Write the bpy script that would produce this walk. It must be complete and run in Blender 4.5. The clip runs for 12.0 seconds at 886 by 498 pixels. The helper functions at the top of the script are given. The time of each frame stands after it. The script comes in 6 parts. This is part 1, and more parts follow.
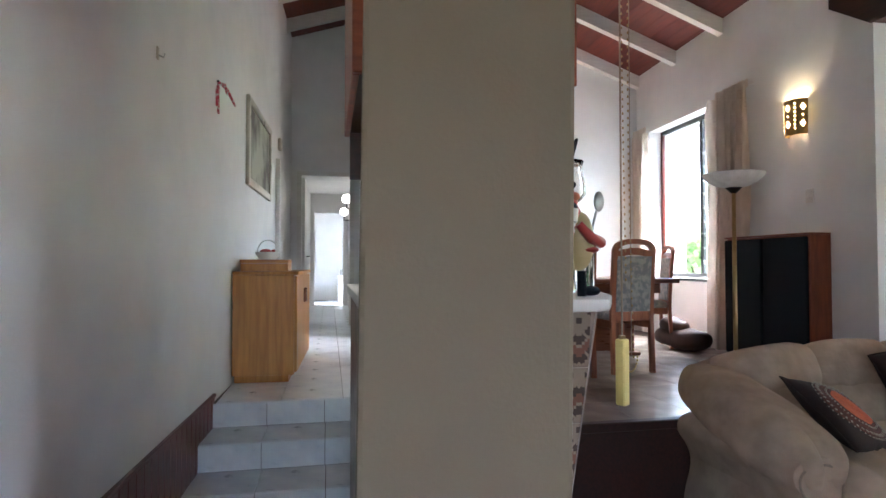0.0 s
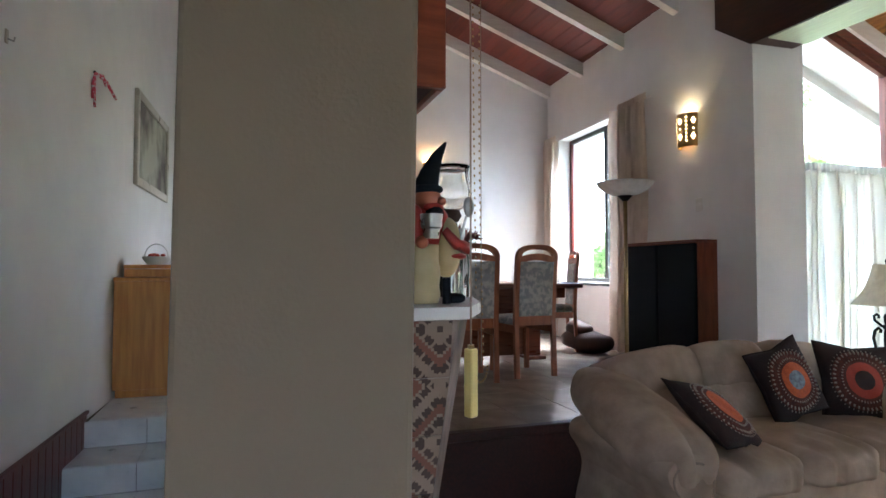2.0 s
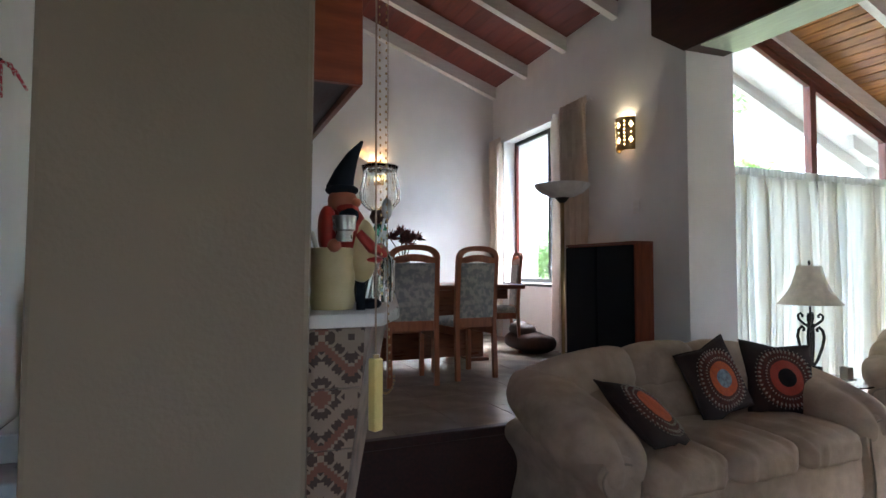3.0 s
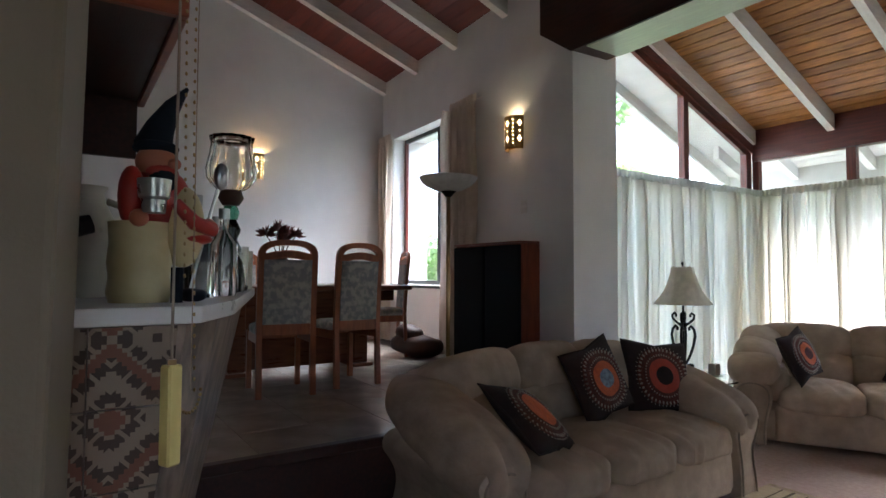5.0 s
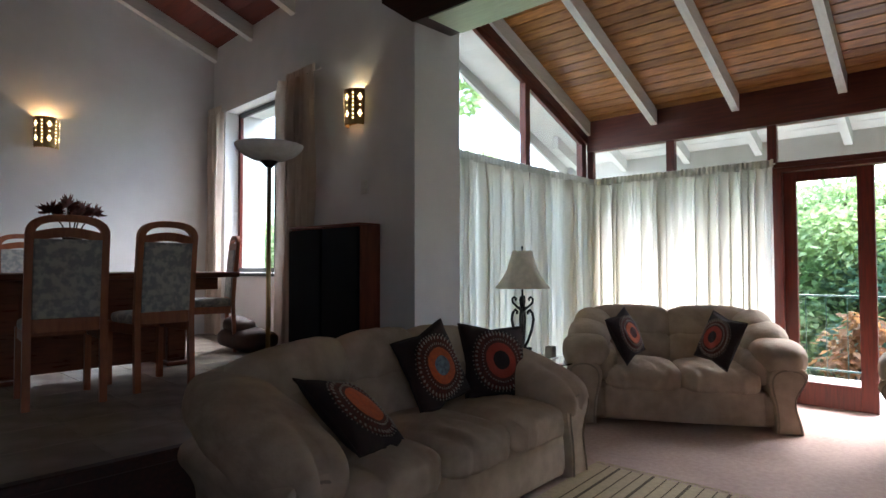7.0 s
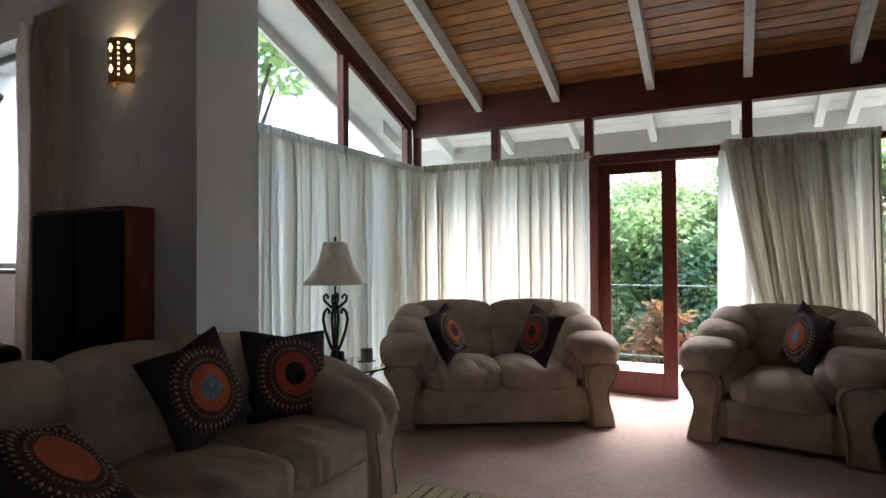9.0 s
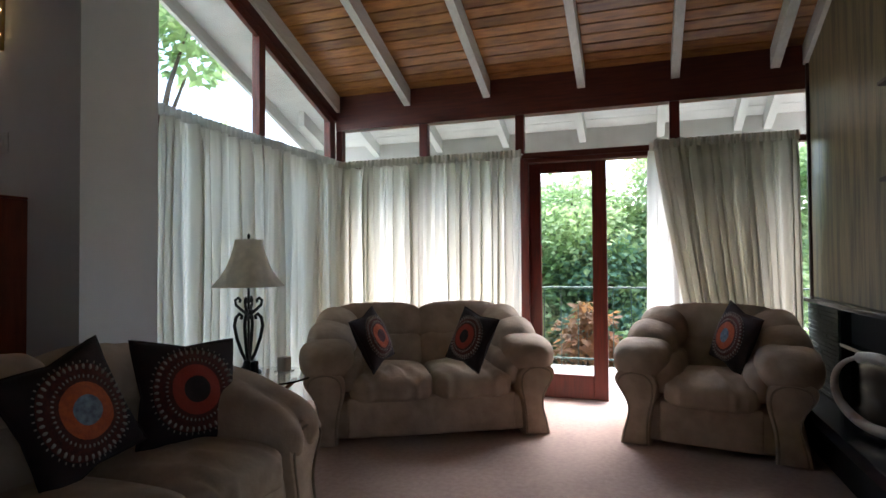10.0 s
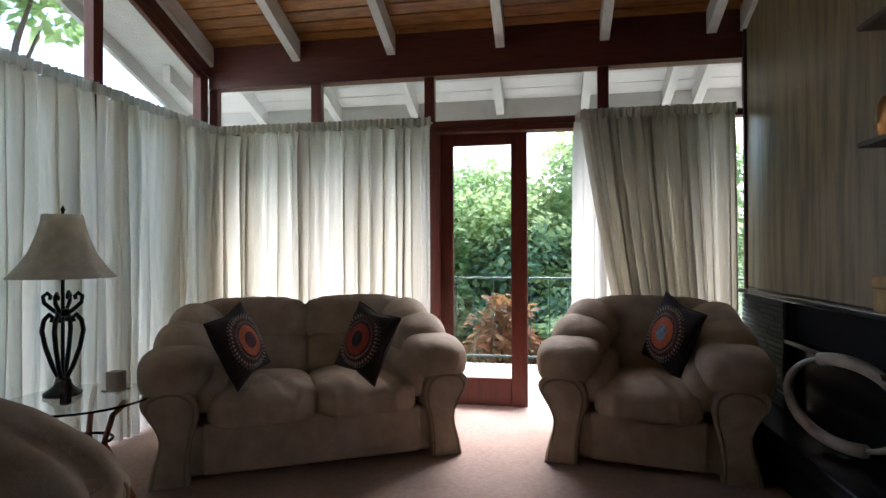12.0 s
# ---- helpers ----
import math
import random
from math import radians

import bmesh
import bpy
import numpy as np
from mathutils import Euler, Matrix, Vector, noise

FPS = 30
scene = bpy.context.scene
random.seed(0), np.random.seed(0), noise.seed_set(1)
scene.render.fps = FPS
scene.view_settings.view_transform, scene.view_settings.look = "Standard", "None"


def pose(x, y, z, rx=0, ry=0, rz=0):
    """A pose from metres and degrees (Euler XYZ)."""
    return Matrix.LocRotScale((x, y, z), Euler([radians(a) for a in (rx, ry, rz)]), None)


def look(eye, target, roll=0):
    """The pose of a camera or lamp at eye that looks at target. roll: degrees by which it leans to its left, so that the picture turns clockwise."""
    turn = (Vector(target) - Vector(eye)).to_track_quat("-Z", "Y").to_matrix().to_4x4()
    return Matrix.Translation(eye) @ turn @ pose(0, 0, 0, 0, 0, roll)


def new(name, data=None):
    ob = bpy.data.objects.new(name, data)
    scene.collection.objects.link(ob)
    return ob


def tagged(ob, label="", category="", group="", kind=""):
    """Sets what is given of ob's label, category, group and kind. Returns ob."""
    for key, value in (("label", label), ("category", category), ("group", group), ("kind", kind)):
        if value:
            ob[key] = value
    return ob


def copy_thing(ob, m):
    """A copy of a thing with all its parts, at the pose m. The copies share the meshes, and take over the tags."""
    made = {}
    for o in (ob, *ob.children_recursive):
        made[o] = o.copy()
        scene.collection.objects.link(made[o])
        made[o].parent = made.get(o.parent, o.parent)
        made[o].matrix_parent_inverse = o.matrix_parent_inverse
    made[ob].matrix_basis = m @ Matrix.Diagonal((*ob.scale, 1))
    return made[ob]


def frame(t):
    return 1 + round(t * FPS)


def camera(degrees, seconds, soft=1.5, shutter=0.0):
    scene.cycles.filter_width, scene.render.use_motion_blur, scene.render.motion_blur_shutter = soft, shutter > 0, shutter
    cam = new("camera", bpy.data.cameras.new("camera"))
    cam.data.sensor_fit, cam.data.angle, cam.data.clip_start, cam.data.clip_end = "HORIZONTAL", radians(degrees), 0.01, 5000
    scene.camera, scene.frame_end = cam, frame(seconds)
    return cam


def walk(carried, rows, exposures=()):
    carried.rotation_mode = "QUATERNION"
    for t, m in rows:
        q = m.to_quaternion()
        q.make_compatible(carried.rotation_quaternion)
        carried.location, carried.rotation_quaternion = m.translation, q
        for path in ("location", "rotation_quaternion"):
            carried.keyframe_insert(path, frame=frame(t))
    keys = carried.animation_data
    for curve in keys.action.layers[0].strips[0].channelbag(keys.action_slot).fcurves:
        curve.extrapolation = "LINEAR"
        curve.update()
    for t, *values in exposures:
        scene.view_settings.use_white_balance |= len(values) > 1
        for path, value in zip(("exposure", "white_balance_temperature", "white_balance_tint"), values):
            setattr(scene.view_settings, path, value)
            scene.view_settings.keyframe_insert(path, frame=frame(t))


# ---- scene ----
cam = camera(75.3, 12.0)
PATH = [
    (0, (0.539, 0.55, 1.356), (0.927, 2.511, 1.409), -0.0),
    (0.5, (0.59, 0.545, 1.355), (1.019, 2.498, 1.414), 0.0),
    (1, (0.631, 0.549, 1.362), (1.119, 2.487, 1.423), -0.0),
    (1.5, (0.679, 0.556, 1.359), (1.23, 2.478, 1.425), -0.0),
    (2, (0.736, 0.568, 1.362), (1.366, 2.464, 1.431), -0.0),
    (2.5, (0.799, 0.573, 1.375), (1.508, 2.442, 1.444), -0.1),
    (4.5, (1.0, 0.729, 1.343), (2.014, 2.451, 1.425), 0.2),
    (5, (1.058, 0.805, 1.324), (2.163, 2.469, 1.412), 0.2),
    (5.5, (1.12, 0.889, 1.302), (2.315, 2.49, 1.391), 0.2),
    (6, (1.17, 0.927, 1.291), (2.46, 2.453, 1.369), 0.1),
    (6.5, (1.262, 0.946, 1.271), (2.648, 2.386, 1.341), -0.0),
    (7, (1.392, 0.956, 1.265), (2.87, 2.302, 1.325), -0.1),
    (7.5, (1.54, 0.946, 1.282), (3.104, 2.193, 1.321), -0.2),
    (9.5, (2.098, 1.175, 1.26), (3.944, 1.945, 1.299), -0.4),
    (10, (2.22, 1.242, 1.235), (4.111, 1.892, 1.28), -0.4),
    (10.5, (2.38, 1.249, 1.236), (4.3, 1.809, 1.273), -0.4),
    (11, (2.559, 1.26, 1.22), (4.501, 1.738, 1.249), -0.4),
    (11.5, (2.762, 1.278, 1.207), (4.716, 1.703, 1.225), -0.3),
    (12, (2.996, 1.358, 1.198), (4.963, 1.72, 1.21), -0.2),
]
walk(cam, [(t, look(eye, target, roll)) for t, eye, target, roll in PATH],
     exposures=[(0.0, 4.8, 5800, 12), (1.5, 4.6, 5800, 12), (2.5, 4.1, 5800, 12), (4.5, 3.45, 5850, 12), (7.0, 3.0, 5900, 12), (9.5, 2.6, 6000, 13), (12.0, 2.3, 6050, 13)])

# ---- world, sun, exposure ----
world = bpy.data.worlds.new("overcast_sky")
scene.world = world
world.use_nodes = True
wn, wl = world.node_tree.nodes, world.node_tree.links
sky = wn.new("ShaderNodeTexSky")
sky.sky_type, sky.sun_disc = "NISHITA", False
sky.sun_elevation, sky.sun_rotation = radians(51), radians(97)
sky.air_density, sky.dust_density, sky.ozone_density = 1.0, 2.0, 1.5
wn["Background"].inputs["Strength"].default_value = 0.15
wl.new(sky.outputs["Color"], wn["Background"].inputs["Color"])
sun = new("sun", bpy.data.lights.new("sun", "SUN"))
sun.data.energy, sun.data.angle, sun.data.color = 3.4, radians(60), (1.0, 0.97, 0.92)
sun.matrix_world = look((0, 0, 0), (-0.8, 0.1, -1.0))

# ---- materials ----
def mat(name, color, rough=0.6, metal=0.0, color2=None, scale=8.0, stretch=(1, 1, 1), bump=0.0, bump_scale=60.0,
        detail=6.0, contrast=(0.35, 0.65), coat=0.0, translucent=0.0, glow=None, spec=0.5, per_piece=0.0, blotch=0.0, island=0.0):
    """A surface with large and fine variation between two colours, a fine relief, and a little wear in its gloss."""
    m = bpy.data.materials.new(name)
    m.use_nodes = True
    n, l = m.node_tree.nodes, m.node_tree.links
    b = n["Principled BSDF"]
    b.inputs["Roughness"].default_value, b.inputs["Metallic"].default_value = rough, metal
    b.inputs["Coat Weight"].default_value = coat
    b.inputs["Specular IOR Level"].default_value = spec
    co = n.new("ShaderNodeTexCoord")
    mp = n.new("ShaderNodeMapping")
    mp.inputs["Scale"].default_value = stretch
    l.new(co.outputs["Object"], mp.inputs["Vector"])
    no = n.new("ShaderNodeTexNoise")
    no.inputs["Scale"].default_value, no.inputs["Detail"].default_value = scale, detail
    l.new(mp.outputs["Vector"], no.inputs["Vector"])
    ramp = n.new("ShaderNodeValToRGB")
    c2 = color2 or tuple(min(1.0, c * 0.86) for c in color)
    ramp.color_ramp.elements[0].position, ramp.color_ramp.elements[1].position = contrast
    ramp.color_ramp.elements[0].color, ramp.color_ramp.elements[1].color = (*c2, 1), (*color, 1)
    l.new(no.outputs["Fac"], ramp.inputs["Fac"])
    out = ramp.outputs["Color"]
    if blotch:
        big = n.new("ShaderNodeTexNoise")
        big.inputs["Scale"].default_value, big.inputs["Detail"].default_value = max(0.6, scale * 0.12), 3
        l.new(co.outputs["Object"], big.inputs["Vector"])
        mr = n.new("ShaderNodeMapRange")
        mr.inputs["From Min"].default_value, mr.inputs["From Max"].default_value = 0.35, 0.65
        mr.inputs["To Min"].default_value, mr.inputs["To Max"].default_value = 1 - blotch, 1 + blotch
        l.new(big.outputs["Fac"], mr.inputs["Value"])
        hs = n.new("ShaderNodeHueSaturation")
        l.new(mr.outputs["Result"], hs.inputs["Value"])
        l.new(out, hs.inputs["Color"])
        out = hs.outputs["Color"]
    if island:
        ge = n.new("ShaderNodeNewGeometry")
        mr = n.new("ShaderNodeMapRange")
        mr.inputs["To Min"].default_value, mr.inputs["To Max"].default_value = 1 - island, 1 + island
        l.new(ge.outputs["Random Per Island"], mr.inputs["Value"])
        hs = n.new("ShaderNodeHueSaturation")
        l.new(mr.outputs["Result"], hs.inputs["Value"])
        l.new(out, hs.inputs["Color"])
        out = hs.outputs["Color"]
    if per_piece:
        oi = n.new("ShaderNodeObjectInfo")
        mr = n.new("ShaderNodeMapRange")
        mr.inputs["To Min"].default_value, mr.inputs["To Max"].default_value = 1 - per_piece, 1 + per_piece
        l.new(oi.outputs["Random"], mr.inputs["Value"])
        hs = n.new("ShaderNodeHueSaturation")
        l.new(mr.outputs["Result"], hs.inputs["Value"])
        l.new(out, hs.inputs["Color"])
        out = hs.outputs["Color"]
    l.new(out, b.inputs["Base Color"])
    wear = n.new("ShaderNodeMapRange")
    wear.inputs["To Min"].default_value, wear.inputs["To Max"].default_value = max(0.02, rough - 0.1), min(1, rough + 0.1)
    l.new(no.outputs["Fac"], wear.inputs["Value"])
    l.new(wear.outputs["Result"], b.inputs["Roughness"])
    if bump:
        fine = n.new("ShaderNodeTexNoise")
        fine.inputs["Scale"].default_value, fine.inputs["Detail"].default_value = bump_scale, 4
        l.new(mp.outputs["Vector"], fine.inputs["Vector"])
        bp = n.new("ShaderNodeBump")
        bp.inputs["Strength"].default_value, bp.inputs["Distance"].default_value = bump, 0.01
        l.new(fine.outputs["Fac"], bp.inputs["Height"])
        l.new(bp.outputs["Normal"], b.inputs["Normal"])
    if translucent:
        tr = n.new("ShaderNodeBsdfTranslucent")
        l.new(out, tr.inputs["Color"])
        mx = n.new("ShaderNodeMixShader")
        mx.inputs["Fac"].default_value = translucent
        l.new(b.outputs["BSDF"], mx.inputs[1])
        l.new(tr.outputs["BSDF"], mx.inputs[2])
        l.new(mx.outputs["Shader"], n["Material Output"].inputs["Surface"])
    if glow:
        b.inputs["Emission Color"].default_value = (*glow[0], 1)
        b.inputs["Emission Strength"].default_value = glow[1]
    return m


def glass(name, color=(1, 1, 1), rough=0.0, clear=False):
    m = bpy.data.materials.new(name)
    m.use_nodes = True
    n, l = m.node_tree.nodes, m.node_tree.links
    b = n["Principled BSDF"]
    b.inputs["Base Color"].default_value = (*color, 1)
    b.inputs["Roughness"].default_value, b.inputs["Transmission Weight"].default_value = rough, 1.0
    b.inputs["IOR"].default_value = 1.45
    if clear:
        tr, gl, fr, mx = n.new("ShaderNodeBsdfTransparent"), n.new("ShaderNodeBsdfGlossy"), n.new("ShaderNodeLayerWeight"), n.new("ShaderNodeMixShader")
        tr.inputs["Color"].default_value = (*color, 1)
        gl.inputs["Roughness"].default_value = 0.02
        fr.inputs["Blend"].default_value = 0.12
        po = n.new("ShaderNodeMath")
        po.operation, po.inputs[1].default_value = "MULTIPLY_ADD", 0.5
        po.inputs[2].default_value = 0.03
        l.new(fr.outputs["Facing"], po.inputs[0])
        l.new(po.outputs["Value"], mx.inputs["Fac"])
        l.new(tr.outputs["BSDF"], mx.inputs[1])
        l.new(gl.outputs["BSDF"], mx.inputs[2])
        l.new(mx.outputs["Shader"], n["Material Output"].inputs["Surface"])
    return m


M = {
    "wall": mat("white_wall_paint", (0.80, 0.79, 0.78), 0.7, color2=(0.75, 0.74, 0.735), scale=3, bump=0.12, bump_scale=90, blotch=0.02),
    "tile": mat("cream_floor_tile", (0.40, 0.345, 0.295), 0.24, color2=(0.31, 0.265, 0.225), scale=5, bump=0.03, per_piece=0.06),
    "tile_wall": mat("white_step_tile", (0.74, 0.75, 0.74), 0.3, color2=(0.60, 0.62, 0.63), scale=6, stretch=(1, 1, 0.5), bump=0.03, per_piece=0.05),
    "grout": mat("dark_grout", (0.14, 0.125, 0.11), 0.9, scale=40),
    "carpet": mat("pink_beige_carpet", (0.56, 0.42, 0.36), 0.95, color2=(0.49, 0.36, 0.31), scale=30, bump=0.6, bump_scale=260, blotch=0.05, spec=0.1),
    "redwood": mat("dark_red_varnished_wood", (0.13, 0.026, 0.014), 0.35, color2=(0.075, 0.016, 0.010), scale=4, stretch=(1, 12, 12), bump=0.1, bump_scale=30),
    "redwood_y": mat("dark_red_varnished_wood_long", (0.13, 0.030, 0.017), 0.4, color2=(0.08, 0.018, 0.011), scale=4, stretch=(12, 1, 12), bump=0.1, bump_scale=30),
    "redwood_z": mat("dark_red_varnished_wood_upright", (0.15, 0.024, 0.014), 0.35, color2=(0.085, 0.016, 0.010), scale=4, stretch=(12, 12, 1), bump=0.1, bump_scale=30),
    "beam": mat("near_black_brown_beam", (0.055, 0.018, 0.013), 0.45, color2=(0.03, 0.012, 0.009), scale=4, stretch=(12, 1, 12), bump=0.1, bump_scale=30),
    "pine": mat("orange_pine_board", (0.41, 0.175, 0.04), 0.36, color2=(0.23, 0.085, 0.02), scale=3.5, stretch=(9, 1.6, 9), bump=0.08, bump_scale=20, island=0.28, contrast=(0.32, 0.6)),
    "redboard": mat("red_stained_ceiling_board", (0.17, 0.034, 0.02), 0.55, color2=(0.12, 0.024, 0.015), scale=3, stretch=(10, 1.2, 10), bump=0.08, bump_scale=20, island=0.15),
    "whitewood": mat("white_painted_timber", (0.76, 0.74, 0.70), 0.5, color2=(0.68, 0.66, 0.62), scale=5, stretch=(1, 8, 8), bump=0.08, bump_scale=30),
    "sage": mat("green_reflection_board", (0.62, 0.72, 0.54), 0.35, scale=4, stretch=(8, 1, 8)),
    "pane": glass("window_pane", (0.96, 0.98, 0.97), clear=True),
}


# ---- building helpers ----
def box(bm, x0, x1, y0, y1, z0, z1, bevel=0.0, seg=1, m=None):
    r = bmesh.ops.create_cube(bm, size=1.0)
    v = r["verts"]
    for p in v:
        p.co = Vector((x0 + (p.co.x + 0.5) * (x1 - x0), y0 + (p.co.y + 0.5) * (y1 - y0), z0 + (p.co.z + 0.5) * (z1 - z0)))
    if m is not None:
        bmesh.ops.transform(bm, matrix=m, verts=v)
    if bevel:
        e = list({e for p in v for e in p.link_edges})
        bmesh.ops.bevel(bm, geom=e, offset=bevel, segments=seg, profile=0.5, affect="EDGES")
    return bm


def prism(bm, pts, axis, a, b):
    """The outline pts, drawn in the two other axes, pushed along axis from a to b."""
    def at(p, w):
        return {"x": (w, p[0], p[1]), "y": (p[0], w, p[1]), "z": (p[0], p[1], w)}[axis]
    lo, hi = [bm.verts.new(at(p, a)) for p in pts], [bm.verts.new(at(p, b)) for p in pts]
    n = len(pts)
    faces = [bm.faces.new(lo), bm.faces.new(hi)] + [bm.faces.new((lo[i], lo[(i + 1) % n], hi[(i + 1) % n], hi[i])) for i in range(n)]
    bmesh.ops.recalc_face_normals(bm, faces=faces)
    return bm


def lathe(bm, profile, cx=0.0, cy=0.0, seg=24, ripple=None):
    rings = []
    for r, z in profile:
        ring = []
        for i in range(seg):
            a = 2 * math.pi * i / seg
            rr = r * (ripple(a, z) if ripple else 1)
            ring.append(bm.verts.new((cx + rr * math.cos(a), cy + rr * math.sin(a), z)))
        rings.append(ring)
    for p, q in zip(rings, rings[1:]):
        for i in range(seg):
            bm.faces.new((p[i], p[(i + 1) % seg], q[(i + 1) % seg], q[i]))
    if profile[0][0] > 1e-6:
        bm.faces.new(list(reversed(rings[0])))
    if profile[-1][0] > 1e-6:
        bm.faces.new(rings[-1])
    bmesh.ops.remove_doubles(bm, verts=[v for ring in rings for v in ring], dist=1e-5)
    return bm


def tube(bm, pts, r, seg=8, ends=True):
    """A round bar through pts; r is one radius or one for each point."""
    pts = [Vector(p) for p in pts]
    rs = r if isinstance(r, (list, tuple)) else [r] * len(pts)
    rings, ref = [], None
    for i, p in enumerate(pts):
        d = (pts[min(i + 1, len(pts) - 1)] - pts[max(i - 1, 0)]).normalized()
        if ref is None:
            ref = d.orthogonal().normalized()
        ref = (ref - d * ref.dot(d)).normalized()
        s = d.cross(ref)
        rings.append([bm.verts.new(p + (ref * math.cos(2 * math.pi * k / seg) + s * math.sin(2 * math.pi * k / seg)) * rs[i]) for k in range(seg)])
    for p, q in zip(rings, rings[1:]):
        for i in range(seg):
            bm.faces.new((p[i], p[(i + 1) % seg], q[(i + 1) % seg], q[i]))
    if ends:
        bm.faces.new(list(reversed(rings[0])))
        bm.faces.new(rings[-1])
    return bm


def puff(bm, center, size, power=2.6, seg=28, rings=16, m=None, dent=None):
    """A stuffed pillow shape: a rounded box of the given full size."""
    c, h = Vector(center), Vector(size) / 2
    def s(v, e):
        return math.copysign(abs(v) ** e, v)
    e = 2.0 / power
    grid = []
    for j in range(rings + 1):
        ph = -math.pi / 2 + math.pi * j / rings
        row = []
        for i in range(seg):
            th = 2 * math.pi * i / seg
            p = Vector((s(math.cos(ph), e) * s(math.cos(th), e) * h.x, s(math.cos(ph), e) * s(math.sin(th), e) * h.y, s(math.sin(ph), e) * h.z))
            if dent:
                p = dent(p)
            p = p + c
            row.append(bm.verts.new(m @ p if m is not None else p))
        grid.append(row)
    made = [v for row in grid for v in row]
    for a, b in zip(grid, grid[1:]):
        for i in range(seg):
            bm.faces.new((a[i], a[(i + 1) % seg], b[(i + 1) % seg], b[i]))
    bmesh.ops.remove_doubles(bm, verts=made, dist=1e-5)
    return bm


def mesh(name, bm, material, smooth=False):
    me = bpy.data.meshes.new(name)
    bm.normal_update()
    bm.to_mesh(me)
    bm.free()
    for k in (material if isinstance(material, (list, tuple)) else [material]):
        me.materials.append(k)
    if smooth:
        me.polygons.foreach_set("use_smooth", [True] * len(me.polygons))
        if smooth == "auto":
            me.set_sharp_from_angle(angle=radians(40))
    return me


def part(name, bm, material, parent, label="", smooth=False):
    ob = new(name, mesh(name, bm, material, smooth))
    ob.parent = parent
    return tagged(ob, label)


def setting(name, bm, material, label, category, smooth=False):
    return tagged(new(name, mesh(name, bm, material, smooth)), label, category, kind="structure")


def thing(name, label, category, m=None, group=""):
    ob = tagged(new(name), label, category, group)
    ob.empty_display_size = 0.1
    if m is not None:
        ob.matrix_world = m
    return ob


def single(name, bm, material, label, category, m=None, group="", smooth=False):
    ob = tagged(new(name, mesh(name, bm, material, smooth)), label, category, group)
    if m is not None:
        ob.matrix_world = m
    return ob


BM = bmesh.new

# ---- plan ----
UP = 0.472            # upper floor (passage and dining) above the lounge floor
X_FAR, Y_GLAZ, Y_CHIM = 7.42, 4.18, -0.06
X_RIDGE, SLOPE, SLOPE_W = 1.30, 0.395, 0.32


def raft_z(x):
    """Height of the rafters' lower edge."""
    if x >= 4.88:
        return 2.745 + SLOPE * (X_FAR - x)
    return 3.73 + 0.36 * (4.6 - x) if x >= X_RIDGE else 3.73 + 0.36 * (4.6 - X_RIDGE) - SLOPE_W * (X_RIDGE - x)


BOARD = 0.16          # rafter depth
def wall_line(name, x0, y0, x1, y1, thick, z0, z1, label, holes=(), material=None):
    """An upright wall from (x0, y0) to (x1, y1); thick is to its left side; holes are (a, b, zlo, zhi) along it. It is
    built of the blocks round the holes."""
    d = Vector((x1 - x0, y1 - y0, 0))
    length = d.length
    m = Matrix.Translation((x0, y0, 0)) @ Matrix.Rotation(math.atan2(d.y, d.x), 4, "Z")
    bm = BM()
    cuts = sorted(holes)
    at = 0.0
    for a, b, lo, hi in cuts:
        if a > at:
            box(bm, at, a, 0, thick, z0, z1, m=m)
        if lo > z0:
            box(bm, a, b, 0, thick, z0, lo, m=m)
        if hi < z1:
            box(bm, a, b, 0, thick, hi, z1, m=m)
        at = b
    if at < length:
        box(bm, at, length, 0, thick, z0, z1, m=m)
    return setting(name, bm, material or M["wall"], label, "wall"), m


# ---- structure ----
bm = box(BM(), -0.6, X_FAR + 0.1, -3.3, 4.3, -0.2, 0.0)
setting("floor", bm, M["carpet"], "pinkish beige fitted carpet of the lounge", "floor")
bm = BM()
box(bm, 1.05, 4.9, 3.56, 7.75, 0.001, UP - 0.012)
box(bm, -0.4, 1.05, 4.44, 15.3, 0.001, UP - 0.012)
box(bm, 1.05, 2.0, 13.1, 15.3, 0.001, UP - 0.012)
setting("floor_upper", bm, M["grout"], "screed and grout under the raised tiled floor", "floor")
bm = box(BM(), 1.05, 4.6, 3.53, 3.558, 0.002, UP - 0.05)
setting("trim_riser", bm, M["beam"], "black-brown timber riser below the raised dining floor", "riser")
bm = box(BM(), 1.05, 4.6, 3.515, 3.575, UP - 0.05, UP + 0.003, bevel=0.006)
setting("trim_nosing", bm, M["beam"], "black-brown nosing along the raised floor", "nosing")

wall_line("wall_west", 0.15, 13.2, -0.50, -3.2, -0.25, 0, 5.4, "white painted passage wall under the sloping roof")
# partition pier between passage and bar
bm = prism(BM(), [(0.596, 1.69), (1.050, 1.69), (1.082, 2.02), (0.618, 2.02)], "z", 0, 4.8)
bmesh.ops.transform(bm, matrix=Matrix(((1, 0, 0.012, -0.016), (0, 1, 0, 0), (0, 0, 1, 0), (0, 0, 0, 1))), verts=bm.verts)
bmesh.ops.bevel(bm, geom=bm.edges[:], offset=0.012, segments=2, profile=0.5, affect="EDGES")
# dark beige stands in for the dim, warm light on the pier
setting("wall_pier", bm, mat("shaded_warm_wall_paint", (0.196, 0.157, 0.104), 0.7, color2=(0.178, 0.142, 0.094), scale=3, bump=0.12, bump_scale=90, blotch=0.03), "plastered pier beside the bar, shade put into its dark beige", "wall")
